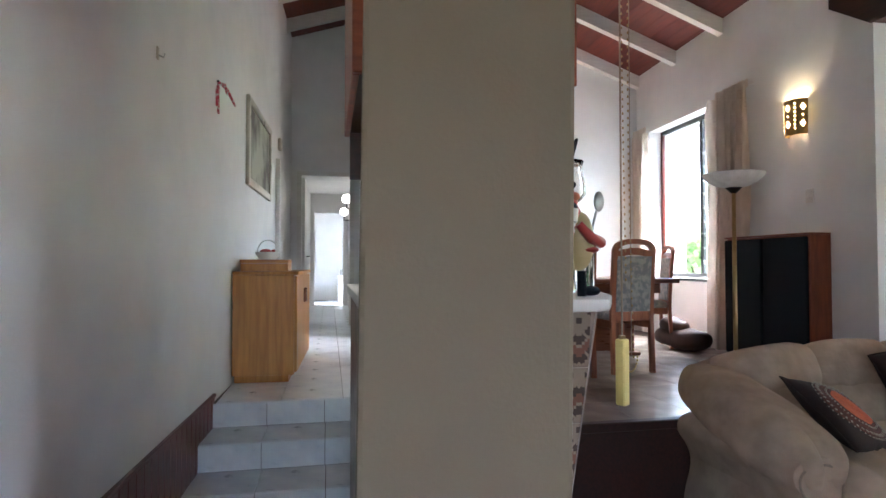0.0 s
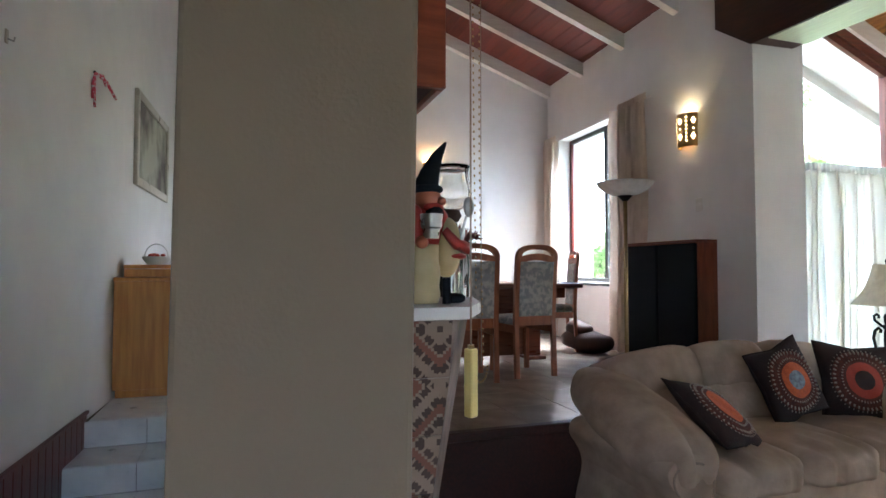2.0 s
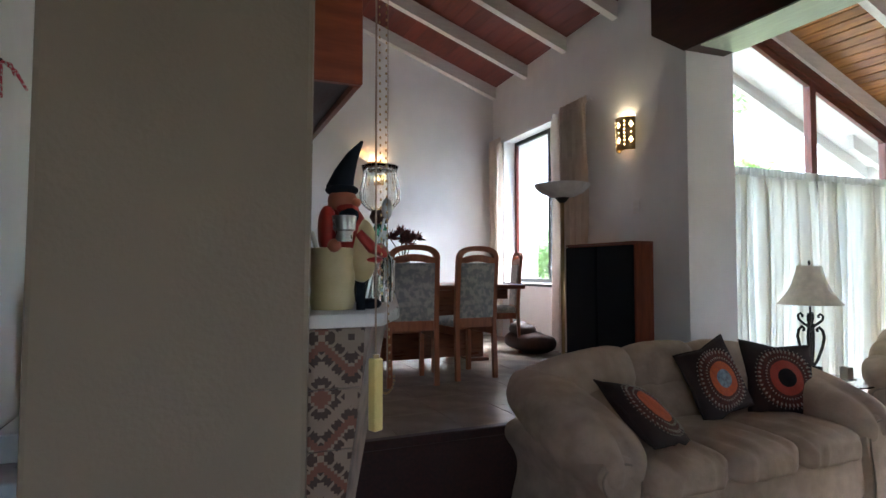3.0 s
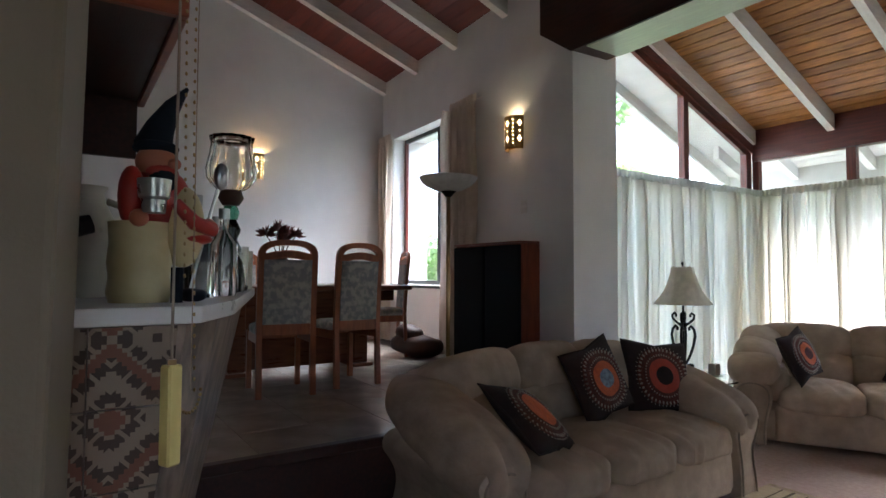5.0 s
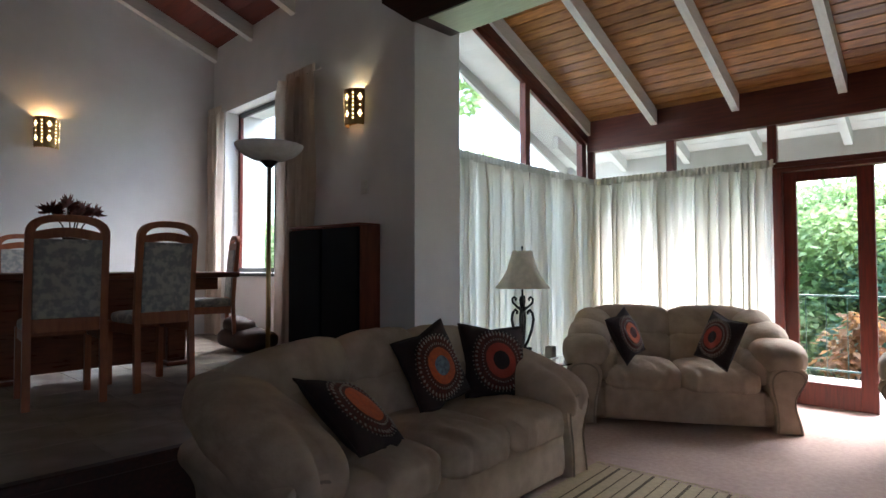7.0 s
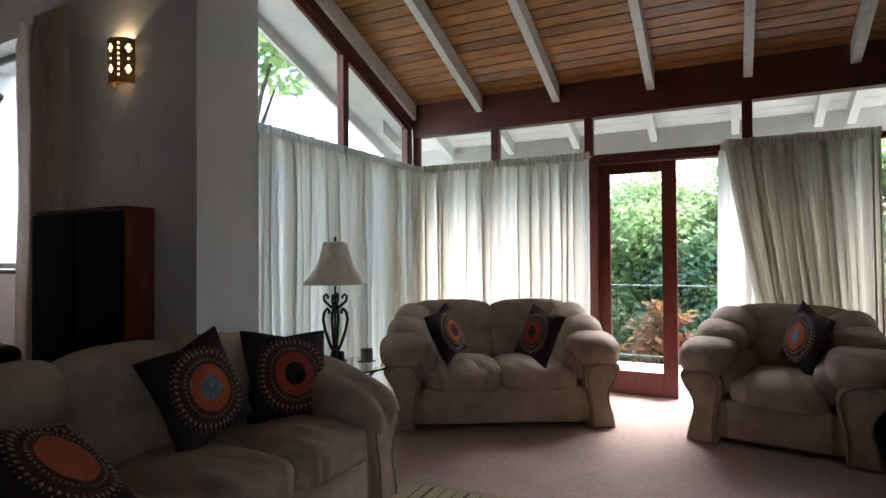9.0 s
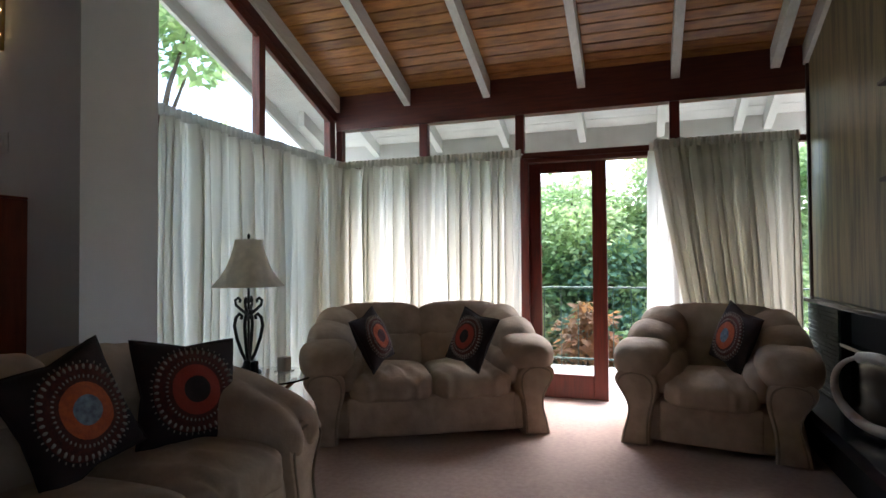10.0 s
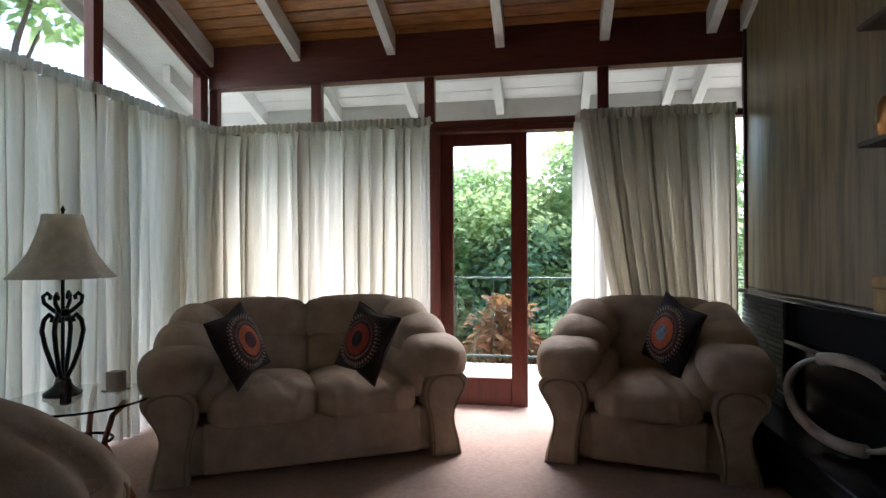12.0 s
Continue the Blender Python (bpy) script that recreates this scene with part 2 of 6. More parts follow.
# back wall of the dining place, and the end of the passage
wall_line("wall_north", 1.05, 7.64, 5.0, 7.64, 0.2, 0, 5.4, "white back wall of the dining place")
wall_line("wall_passage_side", 1.06, 7.64, 1.06, 9.3, -0.15, 0, 5.4, "white wall along the passage")
wall_line("wall_passage_end", -0.3, 9.1, 1.3, 9.1, 0.12, 0, 5.4, "white wall above the passage opening", holes=[(0.39, 1.18, UP, 2.70)])
wall_line("wall_passage_inner", 0.92, 9.22, 0.92, 13.0, -0.15, 0, 2.9, "cream inner passage wall with globe lamps")
wall_line("wall_passage_far", -0.1, 13.0, 1.2, 13.0, 0.12, 0, 2.9, "cream wall at the end of the passage", holes=[(0.33, 0.93, UP, 2.45)])
wall_line("wall_bathroom", -0.6, 15.2, 2.0, 15.2, 0.12, 0, 3.0, "white tiled wall of the far room")
wall_line("wall_bathroom_side", -0.05, 13.1, -0.05, 15.2, 0.12, 0, 3.0, "white side wall of the far room")
wall_line("wall_bathroom_other", 2.0, 13.1, 2.0, 15.2, -0.12, 0, 3.0, "white opposite wall of the far room")
setting("ceiling_passage", box(BM(), -0.6, 2.1, 9.23, 15.3, 2.85, 2.95), M["wall"], "white flat ceiling of the inner passage", "ceiling")
# window wall of the dining place
WW0, WW1 = Vector((4.465, 4.045, 0)), Vector((4.62, 7.64, 0))
_, WIN_M = wall_line("wall_east", WW0.x, WW0.y, WW1.x, WW1.y, -0.5, 0, 4.3, "white wall with the dining window",
                     holes=[(1.97, 3.27, 1.20, 3.07)])
# fireplace wall, and walls behind with unseen openings added to light passage and steps
wall_line("wall_south", 7.46, Y_CHIM, 3.6, Y_CHIM, 0.3, 0, 5.0, "wall that carries the stone cladding")
wall_line("wall_south_return", 3.6, Y_CHIM - 0.01, 3.6, -3.2, 0.2, 0, 5.0, "white wall with an unseen side opening added to light the passage", holes=[(0.1, 1.0, 1.0, 2.3)])
wall_line("wall_rear", 3.8, -3.2, -0.45, -3.2, 0.2, 0, 5.2, "white rear wall with a narrow unseen opening added to light the steps", holes=[(3.3, 4.05, 0.5, 2.3)])


# roof boards and rafters
def slope_board(bm, y0, y1, xa, xb, lift, thick):
    za, zb = raft_z(xa) + lift, raft_z(xb) + lift
    prism(bm, [(xa, za), (xb, zb), (xb, zb + thick), (xa, za + thick)], "y", y0, y1)


bm = BM()
step = 0.105
x = 4.89
while x < 7.42:
    slope_board(bm, -0.6, 4.9, x, x + step - 0.013, BOARD, 0.02)
    x += step
setting("ceiling_lounge", bm, M["pine"], "varnished knotty pine boards on the lounge ceiling", "ceiling")
bm = BM()
slope_board(bm, -0.6, 4.9, 4.89, 7.51, BOARD + 0.021, 0.04)
setting("ceiling_backing", bm, M["beam"], "dark underlay above the pine boards", "ceiling")
bm = BM()
x = X_RIDGE
while x < 4.85:
    slope_board(bm, -3.4, 7.8, x, min(4.85, x + 0.14 - 0.005), BOARD, 0.02)
    x += 0.14
x = X_RIDGE
while x > -0.7:
    slope_board(bm, -3.4, 9.3, x - 0.135, x, BOARD, 0.02)
    x -= 0.14
slope_board(bm, -3.4, 7.8, X_RIDGE, 4.85, BOARD + 0.021, 0.04)
slope_board(bm, -3.4, 9.3, -0.7, X_RIDGE, BOARD + 0.021, 0.04)
setting("ceiling_dining", bm, M["redboard"], "dark red stained board ceiling over dining place and passage", "ceiling")

RAFT_Y = [4.15, 3.375, 2.575, 1.715, 0.945, 0.205, -0.02]
for i, y in enumerate(RAFT_Y):
    bm = BM()
    w = 0.034
    prism(bm, [(4.9, raft_z(4.9)), (7.40, raft_z(7.40)), (7.40, raft_z(7.40) + BOARD), (4.9, raft_z(4.9) + BOARD)], "y", y - w, y + w)
    setting("trim_rafter_%d" % (i + 1), bm, M["whitewood"], "white painted rafter under the pine boards", "rafter")
for i, y in enumerate([8.47, 7.59, 6.70, 5.82, 4.94, 4.06, 3.18, 2.30, 1.42, 0.54, -0.34]):
    bm = BM()
    w = 0.04
    xe = 4.75
    if y < 7.7:
        prism(bm, [(X_RIDGE, raft_z(X_RIDGE)), (xe, raft_z(xe)), (xe, raft_z(xe) + BOARD), (X_RIDGE, raft_z(X_RIDGE) + BOARD)], "y", y - w, y + w)
    prism(bm, [(-0.5, raft_z(-0.5)), (X_RIDGE, raft_z(X_RIDGE)), (X_RIDGE, raft_z(X_RIDGE) + BOARD), (-0.5, raft_z(-0.5) + BOARD)], "y", y - w, y + w)
    setting("trim_rafter_%d" % (i + 11), bm, M["whitewood"], "white painted rafter under red ceiling boards", "rafter")
# beam over the opening between dining and lounge
bm = BM()
prism(bm, [(-3.2, 3.14), (4.06, 3.14), (4.42, 3.40), (4.42, 4.0), (-3.2, 4.0)], "x", 4.46, 4.86)
setting("trim_beam", bm, M["beam"], "black-brown boxed beam over the lounge opening", "beam")
# pale green board: the garden's light on the underside is put into its colour
bm = box(BM(), 4.47, 4.85, -3.2, 3.9, 3.128, 3.139)
setting("trim_beam_soffit", bm, M["sage"], "underside of the boxed beam, garden reflection put into its green", "soffit")

# ---- glazing ----
# gable window: sill rail at the curtain head, posts, a sloping head
gz = 2.20
w1 = tagged(new("window_1"), "dark red timber gable window under the roof slope", "window", kind="structure")
part("window_sill", box(BM(), 4.99, 7.38, 4.16, 4.24, gz - 0.06, gz), M["redwood"], w1)
for xa, xb in ((6.14, 6.22), (7.27, 7.37)):
    part("post", prism(BM(), [(xa, 0.0), (xb, 0.0), (xb, raft_z(xb) - 0.005), (xa, raft_z(xa) - 0.005)], "y", 4.165, 4.235), M["redwood_z"], w1)
bm = BM()
prism(bm, [(4.99, raft_z(4.99) - 0.10), (7.38, raft_z(7.38) - 0.10), (7.38, raft_z(7.38) + BOARD), (4.99, raft_z(4.99) + BOARD)], "y", 4.15, 4.23)
part("window_head", bm, M["redwood"], w1)
bm = BM()
prism(bm, [(4.99, raft_z(4.99) - 0.16), (7.30, raft_z(7.30) - 0.16), (7.30, raft_z(7.30) - 0.101), (4.99, raft_z(4.99) - 0.101)], "y", 4.17, 4.21)
part("window_bead", bm, M["redwood"], w1)
for xa, xb in ((5.0, 6.14), (6.22, 7.27)):
    p = part("pane", prism(BM(), [(xa, gz), (xb, gz), (xb, raft_z(xb) - 0.15), (xa, raft_z(xa) - 0.15)], "y", 4.195, 4.201), M["pane"], w1)
    p.visible_shadow = False
    p = part("pane", prism(BM(), [(xa, 0.05), (xb, 0.05), (xb, gz - 0.06), (xa, gz - 0.06)], "y", 4.195, 4.201), M["pane"], w1)
    p.visible_shadow = False

# far wall: transom lights over the curtains and the terrace door
TZ0, TZ1 = 2.22, 2.575
w2 = tagged(new("window_2"), "dark red timber transom lights above the terrace door", "window", kind="structure")
part("window_sill", box(BM(), X_FAR - 0.03, X_FAR + 0.06, -0.12, 4.16, TZ0 - 0.05, TZ0), M["redwood_y"], w2)
posts = [(4.10, 4.17), (3.175, 3.26), (2.235, 2.315), (0.915, 0.995), (-0.11, -0.02)]
for ya, yb in posts:
    part("post", box(BM(), X_FAR - 0.02, X_FAR + 0.05, ya, yb, TZ0, TZ1, bevel=0.003), M["redwood_z"], w2)
for (a, _), (_, b) in zip(posts, posts[1:]):
    p = part("pane", box(BM(), X_FAR + 0.01, X_FAR + 0.016, b, a, TZ0, TZ1), M["pane"], w2)
    p.visible_shadow = False
bm = BM()
prism(bm, [(X_FAR - 0.04, TZ1), (X_FAR + 0.08, TZ1), (X_FAR + 0.08, raft_z(X_FAR) + BOARD), (X_FAR - 0.04, raft_z(X_FAR) + BOARD + 0.02)], "y", -0.12, 4.16)
setting("trim_wall_plate", bm, M["redwood_y"], "dark red wall plate above the transom lights", "beam")

# windows behind the curtains
w3 = tagged(new("window_3"), "tall terrace windows behind the curtains", "window", kind="structure")
for ya, yb in ((4.09, 4.16), (3.2, 3.25), (2.20, 2.28), (0.93, 0.99), (-0.11, -0.04)):
    part("post", box(BM(), X_FAR - 0.01, X_FAR + 0.05, ya, yb, 0.0, TZ0 - 0.05), M["redwood_z"], w3)
for ya, yb in ((2.28, 3.2), (3.25, 4.09), (0.10, 0.93)):
    p = part("pane", box(BM(), X_FAR + 0.02, X_FAR + 0.026, ya, yb, 0.03, TZ0 - 0.06), M["pane"], w3)
    p.visible_shadow = False
for k in range(13):
    p = part("louvre", box(BM(), -0.05, 0.05, -0.04, 0.10, -0.003, 0.003, m=pose(X_FAR + 0.02, 0, 0.35 + 0.14 * k, 0, 55, 0)), M["pane"], w3)
    p.visible_shadow = False

# terrace door, left ajar: one leaf of red timber with a tall pane
d1 = tagged(new("door_1"), "dark red timber terrace door with one tall pane", "door", kind="structure")
dx0, dx1 = X_FAR + 0.06, X_FAR + 0.105
for n_, b in (("stile", (dx0, dx1, 2.10, 2.225, 0.004, 2.128)), ("stile", (dx0, dx1, 1.52, 1.645, 0.004, 2.128)),
              ("top_rail", (dx0, dx1, 1.645, 2.10, 2.04, 2.128)), ("bottom_rail", (dx0, dx1, 1.645, 2.10, 0.004, 0.215))):
    part(n_, box(BM(), *b, bevel=0.004), M["redwood_z"], d1)
part("head", box(BM(), X_FAR - 0.015, X_FAR + 0.12, 0.93, 2.235, 2.130, 2.169, bevel=0.003), M["redwood_y"], d1)
p = part("pane", box(BM(), dx0 + 0.02, dx0 + 0.026, 1.645, 2.10, 0.215, 2.04), M["pane"], d1)
p.visible_shadow = False

# dining window, set in the wall
w4 = tagged(new("window_4"), "dining window with dark steel frame and open louvre side", "window", kind="structure")
w4.matrix_world = WIN_M
fy = -0.16
wa, wb = 1.97, 3.27
M["steel"] = mat("dark_steel_frame", (0.035, 0.04, 0.04), 0.4, scale=20)
for n_, b in (("window_frame", (wa, wa + 0.05, fy - 0.04, fy, 1.20, 3.07)), ("window_frame", (wb - 0.05, wb, fy - 0.04, fy, 1.20, 3.07)),
              ("window_frame", (wa, wb, fy - 0.04, fy, 3.02, 3.07)), ("window_frame", (wa, wb, fy - 0.04, fy, 1.20, 1.25)),
              ("mullion", (2.36, 2.42, fy - 0.04, fy, 1.25, 3.02))):
    part(n_, box(BM(), *b, bevel=0.003), M["redwood_z"] if b[0] > 3.1 and b[1] - b[0] < 0.1 else M["steel"], w4)
for k in range(11):
    p = part("louvre", box(BM(), 2.02, 2.36, -0.07, 0.07, -0.003, 0.003, m=pose(0, fy - 0.02, 1.34 + 0.155 * k, 62, 0, 0)), M["pane"], w4)
    p.visible_shadow = False
p = part("pane", box(BM(), 2.42, wb - 0.05, fy - 0.02, fy - 0.014, 1.25, 3.02), M["pane"], w4)
p.visible_shadow = False
part("window_sill", box(BM(), wa - 0.02, wb + 0.02, -0.16, 0.03, 1.165, 1.198, bevel=0.006), M["steel"], w4)

# ---- curtains ----
M["curtain"] = mat("cream_curtain_cloth", (0.86, 0.83, 0.76), 0.9, color2=(0.76, 0.73, 0.655), scale=10, stretch=(1, 1, 0.06), bump=0.2, bump_scale=220, translucent=0.46, spec=0.1)
M["heading"] = mat("cream_lined_heading", (0.66, 0.63, 0.54), 0.9, color2=(0.56, 0.53, 0.45), scale=14, bump=0.2, bump_scale=220, translucent=0.4, spec=0.1)
# greyer and less translucent than the other cream cloth
M["curtain_dark"] = mat("darker_cream_curtain_cloth", (0.66, 0.62, 0.53), 0.9, color2=(0.54, 0.50, 0.42), scale=10, stretch=(1, 1, 0.06), bump=0.2, bump_scale=220, translucent=0.30, spec=0.1)
M["curtain2"] = mat("beige_curtain_cloth", (0.80, 0.71, 0.63), 0.9, color2=(0.68, 0.59, 0.51), scale=14, stretch=(1, 1, 0.3), bump=0.2, bump_scale=220, translucent=0.5, spec=0.1)


def curtain(name, label, p0, p1, z0, z1, pitch, depth, material, seed, sway=0.0, group=""):
    """A gathered curtain from p0 to p1, with a pleated heading band; sway draws its lower part towards p1."""
    rnd = random.Random(seed)
    a, b = Vector((*p0, 0)), Vector((*p1, 0))
    d = b - a
    length = d.length
    d.normalize()
    nrm = Vector((-d.y, d.x, 0))
    folds = max(3, int(length / pitch))
    phase, amp = [], []
    for k in range(folds + 2):
        phase.append(rnd.uniform(-0.45, 0.45))
        amp.append(rnd.uniform(0.3, 1.5))
    cols, rows_ = folds * 20, 14
    t = thing(name, label, "curtain", group=group)
    def wave(u, h):
        f = u * folds
        k = int(f)
        am = amp[k] * (1 - (f - k)) + amp[min(k + 1, folds)] * (f - k)
        ph = phase[k] * (1 - (f - k)) + phase[min(k + 1, folds)] * (f - k)
        top = min(1.0, h / 0.25)
        w = math.sin(2 * math.pi * (f + ph + 0.05 * math.sin(1.6 * h + 7 * ph)))
        s = math.copysign(abs(w) ** 0.5, w) + 0.35 * top * math.sin(2 * math.pi * (0.43 * f + 1.7 * ph)) + 0.22 * math.sin(2 * math.pi * (2.3 * f + ph))
        return depth * s * am * (0.7 + 0.3 * top) + 0.010 * math.sin(3 * h + 9 * ph)
    def tuck(u, h):
        """How far the cloth doubles back along the rail, so that the folds overlap."""
        f = u * folds
        k = int(f)
        am = amp[k] * (1 - (f - k)) + amp[min(k + 1, folds)] * (f - k)
        ph = phase[k] * (1 - (f - k)) + phase[min(k + 1, folds)] * (f - k)
        return 0.17 * pitch * (am - 0.2) * math.sin(4 * math.pi * (f + ph)) * min(1.0, 0.4 + h / 0.4)
    bm = BM()
    grid = []
    for j in range(rows_ + 1):
        z = z1 - 0.07 + (z0 - (z1 - 0.07)) * j / rows_
        h = z1 - z
        row = []
        for i in range(cols + 1):
            u = i / cols
            uu = u + sway * (1 - u) * min(1, (h / (z1 - z0))) ** 1.1
            row.append(bm.verts.new(a + d * (uu * length + tuck(u, h)) + nrm * wave(u, h) + Vector((0, 0, z))))
        grid.append(row)
    for r0, r1 in zip(grid, grid[1:]):
        for i in range(cols):
            bm.faces.new((r0[i], r0[i + 1], r1[i + 1], r1[i]))
    part("cloth", bm, material, t, smooth=True)
    bm = BM()
    n = folds * 10
    top, bot = [], []
    for i in range(n + 1):
        u = i / n
        off = min(depth, 0.03) * 0.6 * math.sin(2 * math.pi * (u * folds * 2.0)) + 0.004 * rnd.uniform(-1, 1)
        q = a + d * (u * length) + nrm * off
        top.append(bm.verts.new(q + Vector((0, 0, z1 + rnd.uniform(-0.004, 0.004)))))
        bot.append(bm.verts.new(q + Vector((0, 0, z1 - 0.075))))
    for i in range(n):
        bm.faces.new((top[i], top[i + 1], bot[i + 1], bot[i]))
    part("heading_tape", bm, M["heading"] if material == M["curtain"] else material, t, smooth=True)
    # gliders on the rail behind the tape
    bm = BM()
    tube(bm, [a + nrm * (depth + 0.012) + Vector((0, 0, z1 - 0.03)), b + nrm * (depth + 0.012) + Vector((0, 0, z1 - 0.03))], 0.008, 6)
    part("rail", bm, M["whitewood"], t)
    return t


curtain("curtain", "cream translucent curtain in soft folds on the gable window", (4.985, 4.05), (6.03, 4.05), 0.02, 2.235, 0.095, 0.050, M["curtain"], 3, group="lounge curtains")
curtain("curtain", "cream translucent curtain in soft folds towards the corner", (5.99, 4.04), (7.30, 4.04), 0.02, 2.235, 0.095, 0.050, M["curtain"], 4, group="lounge curtains")
curtain("curtain", "cream translucent curtain drawn across the terrace window", (7.28, 4.04), (7.29, 2.24), 0.02, 2.235, 0.085, 0.060, M["curtain"], 5, group="lounge curtains")
curtain("curtain", "thin cream curtain hanging straight beside the open terrace door", (7.345, 1.16), (7.345, 0.30), 0.02, 2.225, 0.17, 0.022, M["curtain"], 16, sway=-0.03, group="lounge curtains")
curtain("curtain", "darker cream curtain pulled aside from the terrace door", (7.27, 1.13), (7.27, 0.07), 0.02, 2.235, 0.080, 0.045, M["curtain_dark"], 6, sway=0.36, group="lounge curtains")
wdir = (WW1 - WW0).normalized()
wn_ = Vector((-wdir.y, wdir.x, 0))
def on_east(s, off):
    p = WW0 + wdir * s + wn_ * off
    return (p.x, p.y)
curtain("curtain", "beige curtain hanging gathered beside the dining window", on_east(1.78, 0.07), on_east(1.28, 0.07), UP + 0.02, 3.13, 0.085, 0.055, M["curtain2"], 8, group="dining curtains")
curtain("curtain", "beige curtain hanging gathered in the dining corner", on_east(3.56, 0.08), on_east(3.20, 0.08), UP + 0.02, 3.12, 0.075, 0.030, M["curtain2"], 9, group="dining curtains")

# ---- outside ----
M["ground"] = mat("garden_soil_grass", (0.07, 0.09, 0.035), 0.95, color2=(0.05, 0.06, 0.03), scale=3, bump=0.5)
M["terrace"] = mat("pale_terrace_paving", (0.46, 0.45, 0.42), 0.7, color2=(0.38, 0.37, 0.35), scale=4)
M["rail"] = mat("green_painted_steel", (0.03, 0.07, 0.05), 0.5, scale=30)
bm = box(BM(), -300, 300, -300, 300, -2.5, -2.4)
setting("ground", bm, M["ground"], "green garden ground below the house", "ground")
bm = box(BM(), 7.54, 9.3, -1.5, 6.0, -0.25, -0.02)
setting("terrace", bm, M["terrace"], "pale paved terrace outside the door", "terrace")
# white paint with the shade under the eaves put into its colour
M["eaves"] = mat("shaded_white_eaves_paint", (0.58, 0.58, 0.55), 0.6, color2=(0.50, 0.50, 0.47), scale=5, bump=0.08)
# eaves: white rafters with white boards over the terrace and at the gable
bm = BM()
for k in range(5):
    xa = 7.52 + 0.14 * k
    slope_board(bm, -0.6, 4.9, xa, xa + 0.132, BOARD - 0.006, 0.004)
slope_board(bm, -0.6, 4.9, 7.52, 8.27, BOARD + 0.0, 0.05)
setting("eaves_soffit", bm, M["eaves"], "white boards under the eaves", "eaves")
EAVE_Y = [4.66, 4.10, 3.33, 2.58, 1.785, 1.04, 0.36, 0.11, -0.3]
for i, y in enumerate(EAVE_Y):
    bm = BM()
    prism(bm, [(7.52, raft_z(7.52)), (8.22, raft_z(8.22) + 0.02), (8.22, raft_z(8.22) + BOARD - 0.007), (7.52, raft_z(7.52) + BOARD - 0.007)], "y", y - 0.035, y + 0.035)
    setting("trim_eaves_rafter_%d" % (i + 1), bm, M["eaves"], "white rafter tail under the eaves", "rafter")
bm = BM()
box(bm, 8.222, 8.262, -0.6, 4.9, raft_z(8.24) - 0.085, raft_z(8.24) + BOARD + 0.06)
setting("eaves_fascia", bm, M["eaves"], "white fascia board at the eaves", "eaves")
bm = BM()
prism(bm, [(4.96, raft_z(4.96) + 0.02), (8.26, raft_z(8.26) + 0.02), (8.26, raft_z(8.26) + BOARD + 0.06), (4.96, raft_z(4.96) + BOARD + 0.06)], "y", 4.9, 4.94)
setting("gable_barge_board", bm, M["eaves"], "white barge board along the gable edge", "eaves")
bm = BM()
slope_board(bm, 4.24, 4.9, 5.0, 7.52, BOARD - 0.006, 0.004)
setting("gable_soffit", bm, M["eaves"], "white soffit boards of the gable overhang", "eaves")
for k, xa in enumerate((5.5,)):
    bm = BM()
    prism(bm, [(xa, raft_z(xa) + 0.02), (xa + 0.06, raft_z(xa + 0.06) + 0.02), (xa + 0.06, raft_z(xa + 0.06) + BOARD - 0.007), (xa, raft_z(xa) + BOARD - 0.007)], "y", 4.24, 4.9)
    setting("trim_outrigger_%d" % (k + 1), bm, M["eaves"], "white outrigger under the gable overhang", "rafter")

rl = thing("terrace_railing", "thin green steel railing at the terrace edge", "railing")
part("top_rail", tube(BM(), [(9.2, -1.5, 0.92), (9.2, 6.0, 0.92)], 0.011), M["rail"], rl)
part("bottom_rail", tube(BM(), [(9.2, -1.5, 0.08), (9.2, 6.0, 0.08)], 0.012), M["rail"], rl)
bal = mesh("baluster", tube(BM(), [(0, 0, -0.02), (0, 0, 0.92)], 0.0045, 6), M["rail"])
for k in range(38):
    b = new("baluster", bal)
    b.parent = rl
    b.location = (9.2, -1.45 + 0.2 * k, 0)

# trees and shrubs
M["bark"] = mat("grey_brown_bark", (0.10, 0.075, 0.055), 0.9, scale=20, stretch=(1, 1, 0.2), bump=0.5)
def leaf_mat(name, c1, c2):
    return mat(name, c1, 0.55, color2=c2, scale=0.9, translucent=0.6, contrast=(0.3, 0.7))
M["leaf"] = leaf_mat("fresh_green_leaves", (0.50, 0.60, 0.27), (0.24, 0.39, 0.19))
M["leaf2"] = leaf_mat("blue_green_leaves", (0.38, 0.54, 0.37), (0.19, 0.35, 0.25))
M["leaf3"] = leaf_mat("rusty_red_leaves", (0.38, 0.15, 0.06), (0.20, 0.13, 0.05))


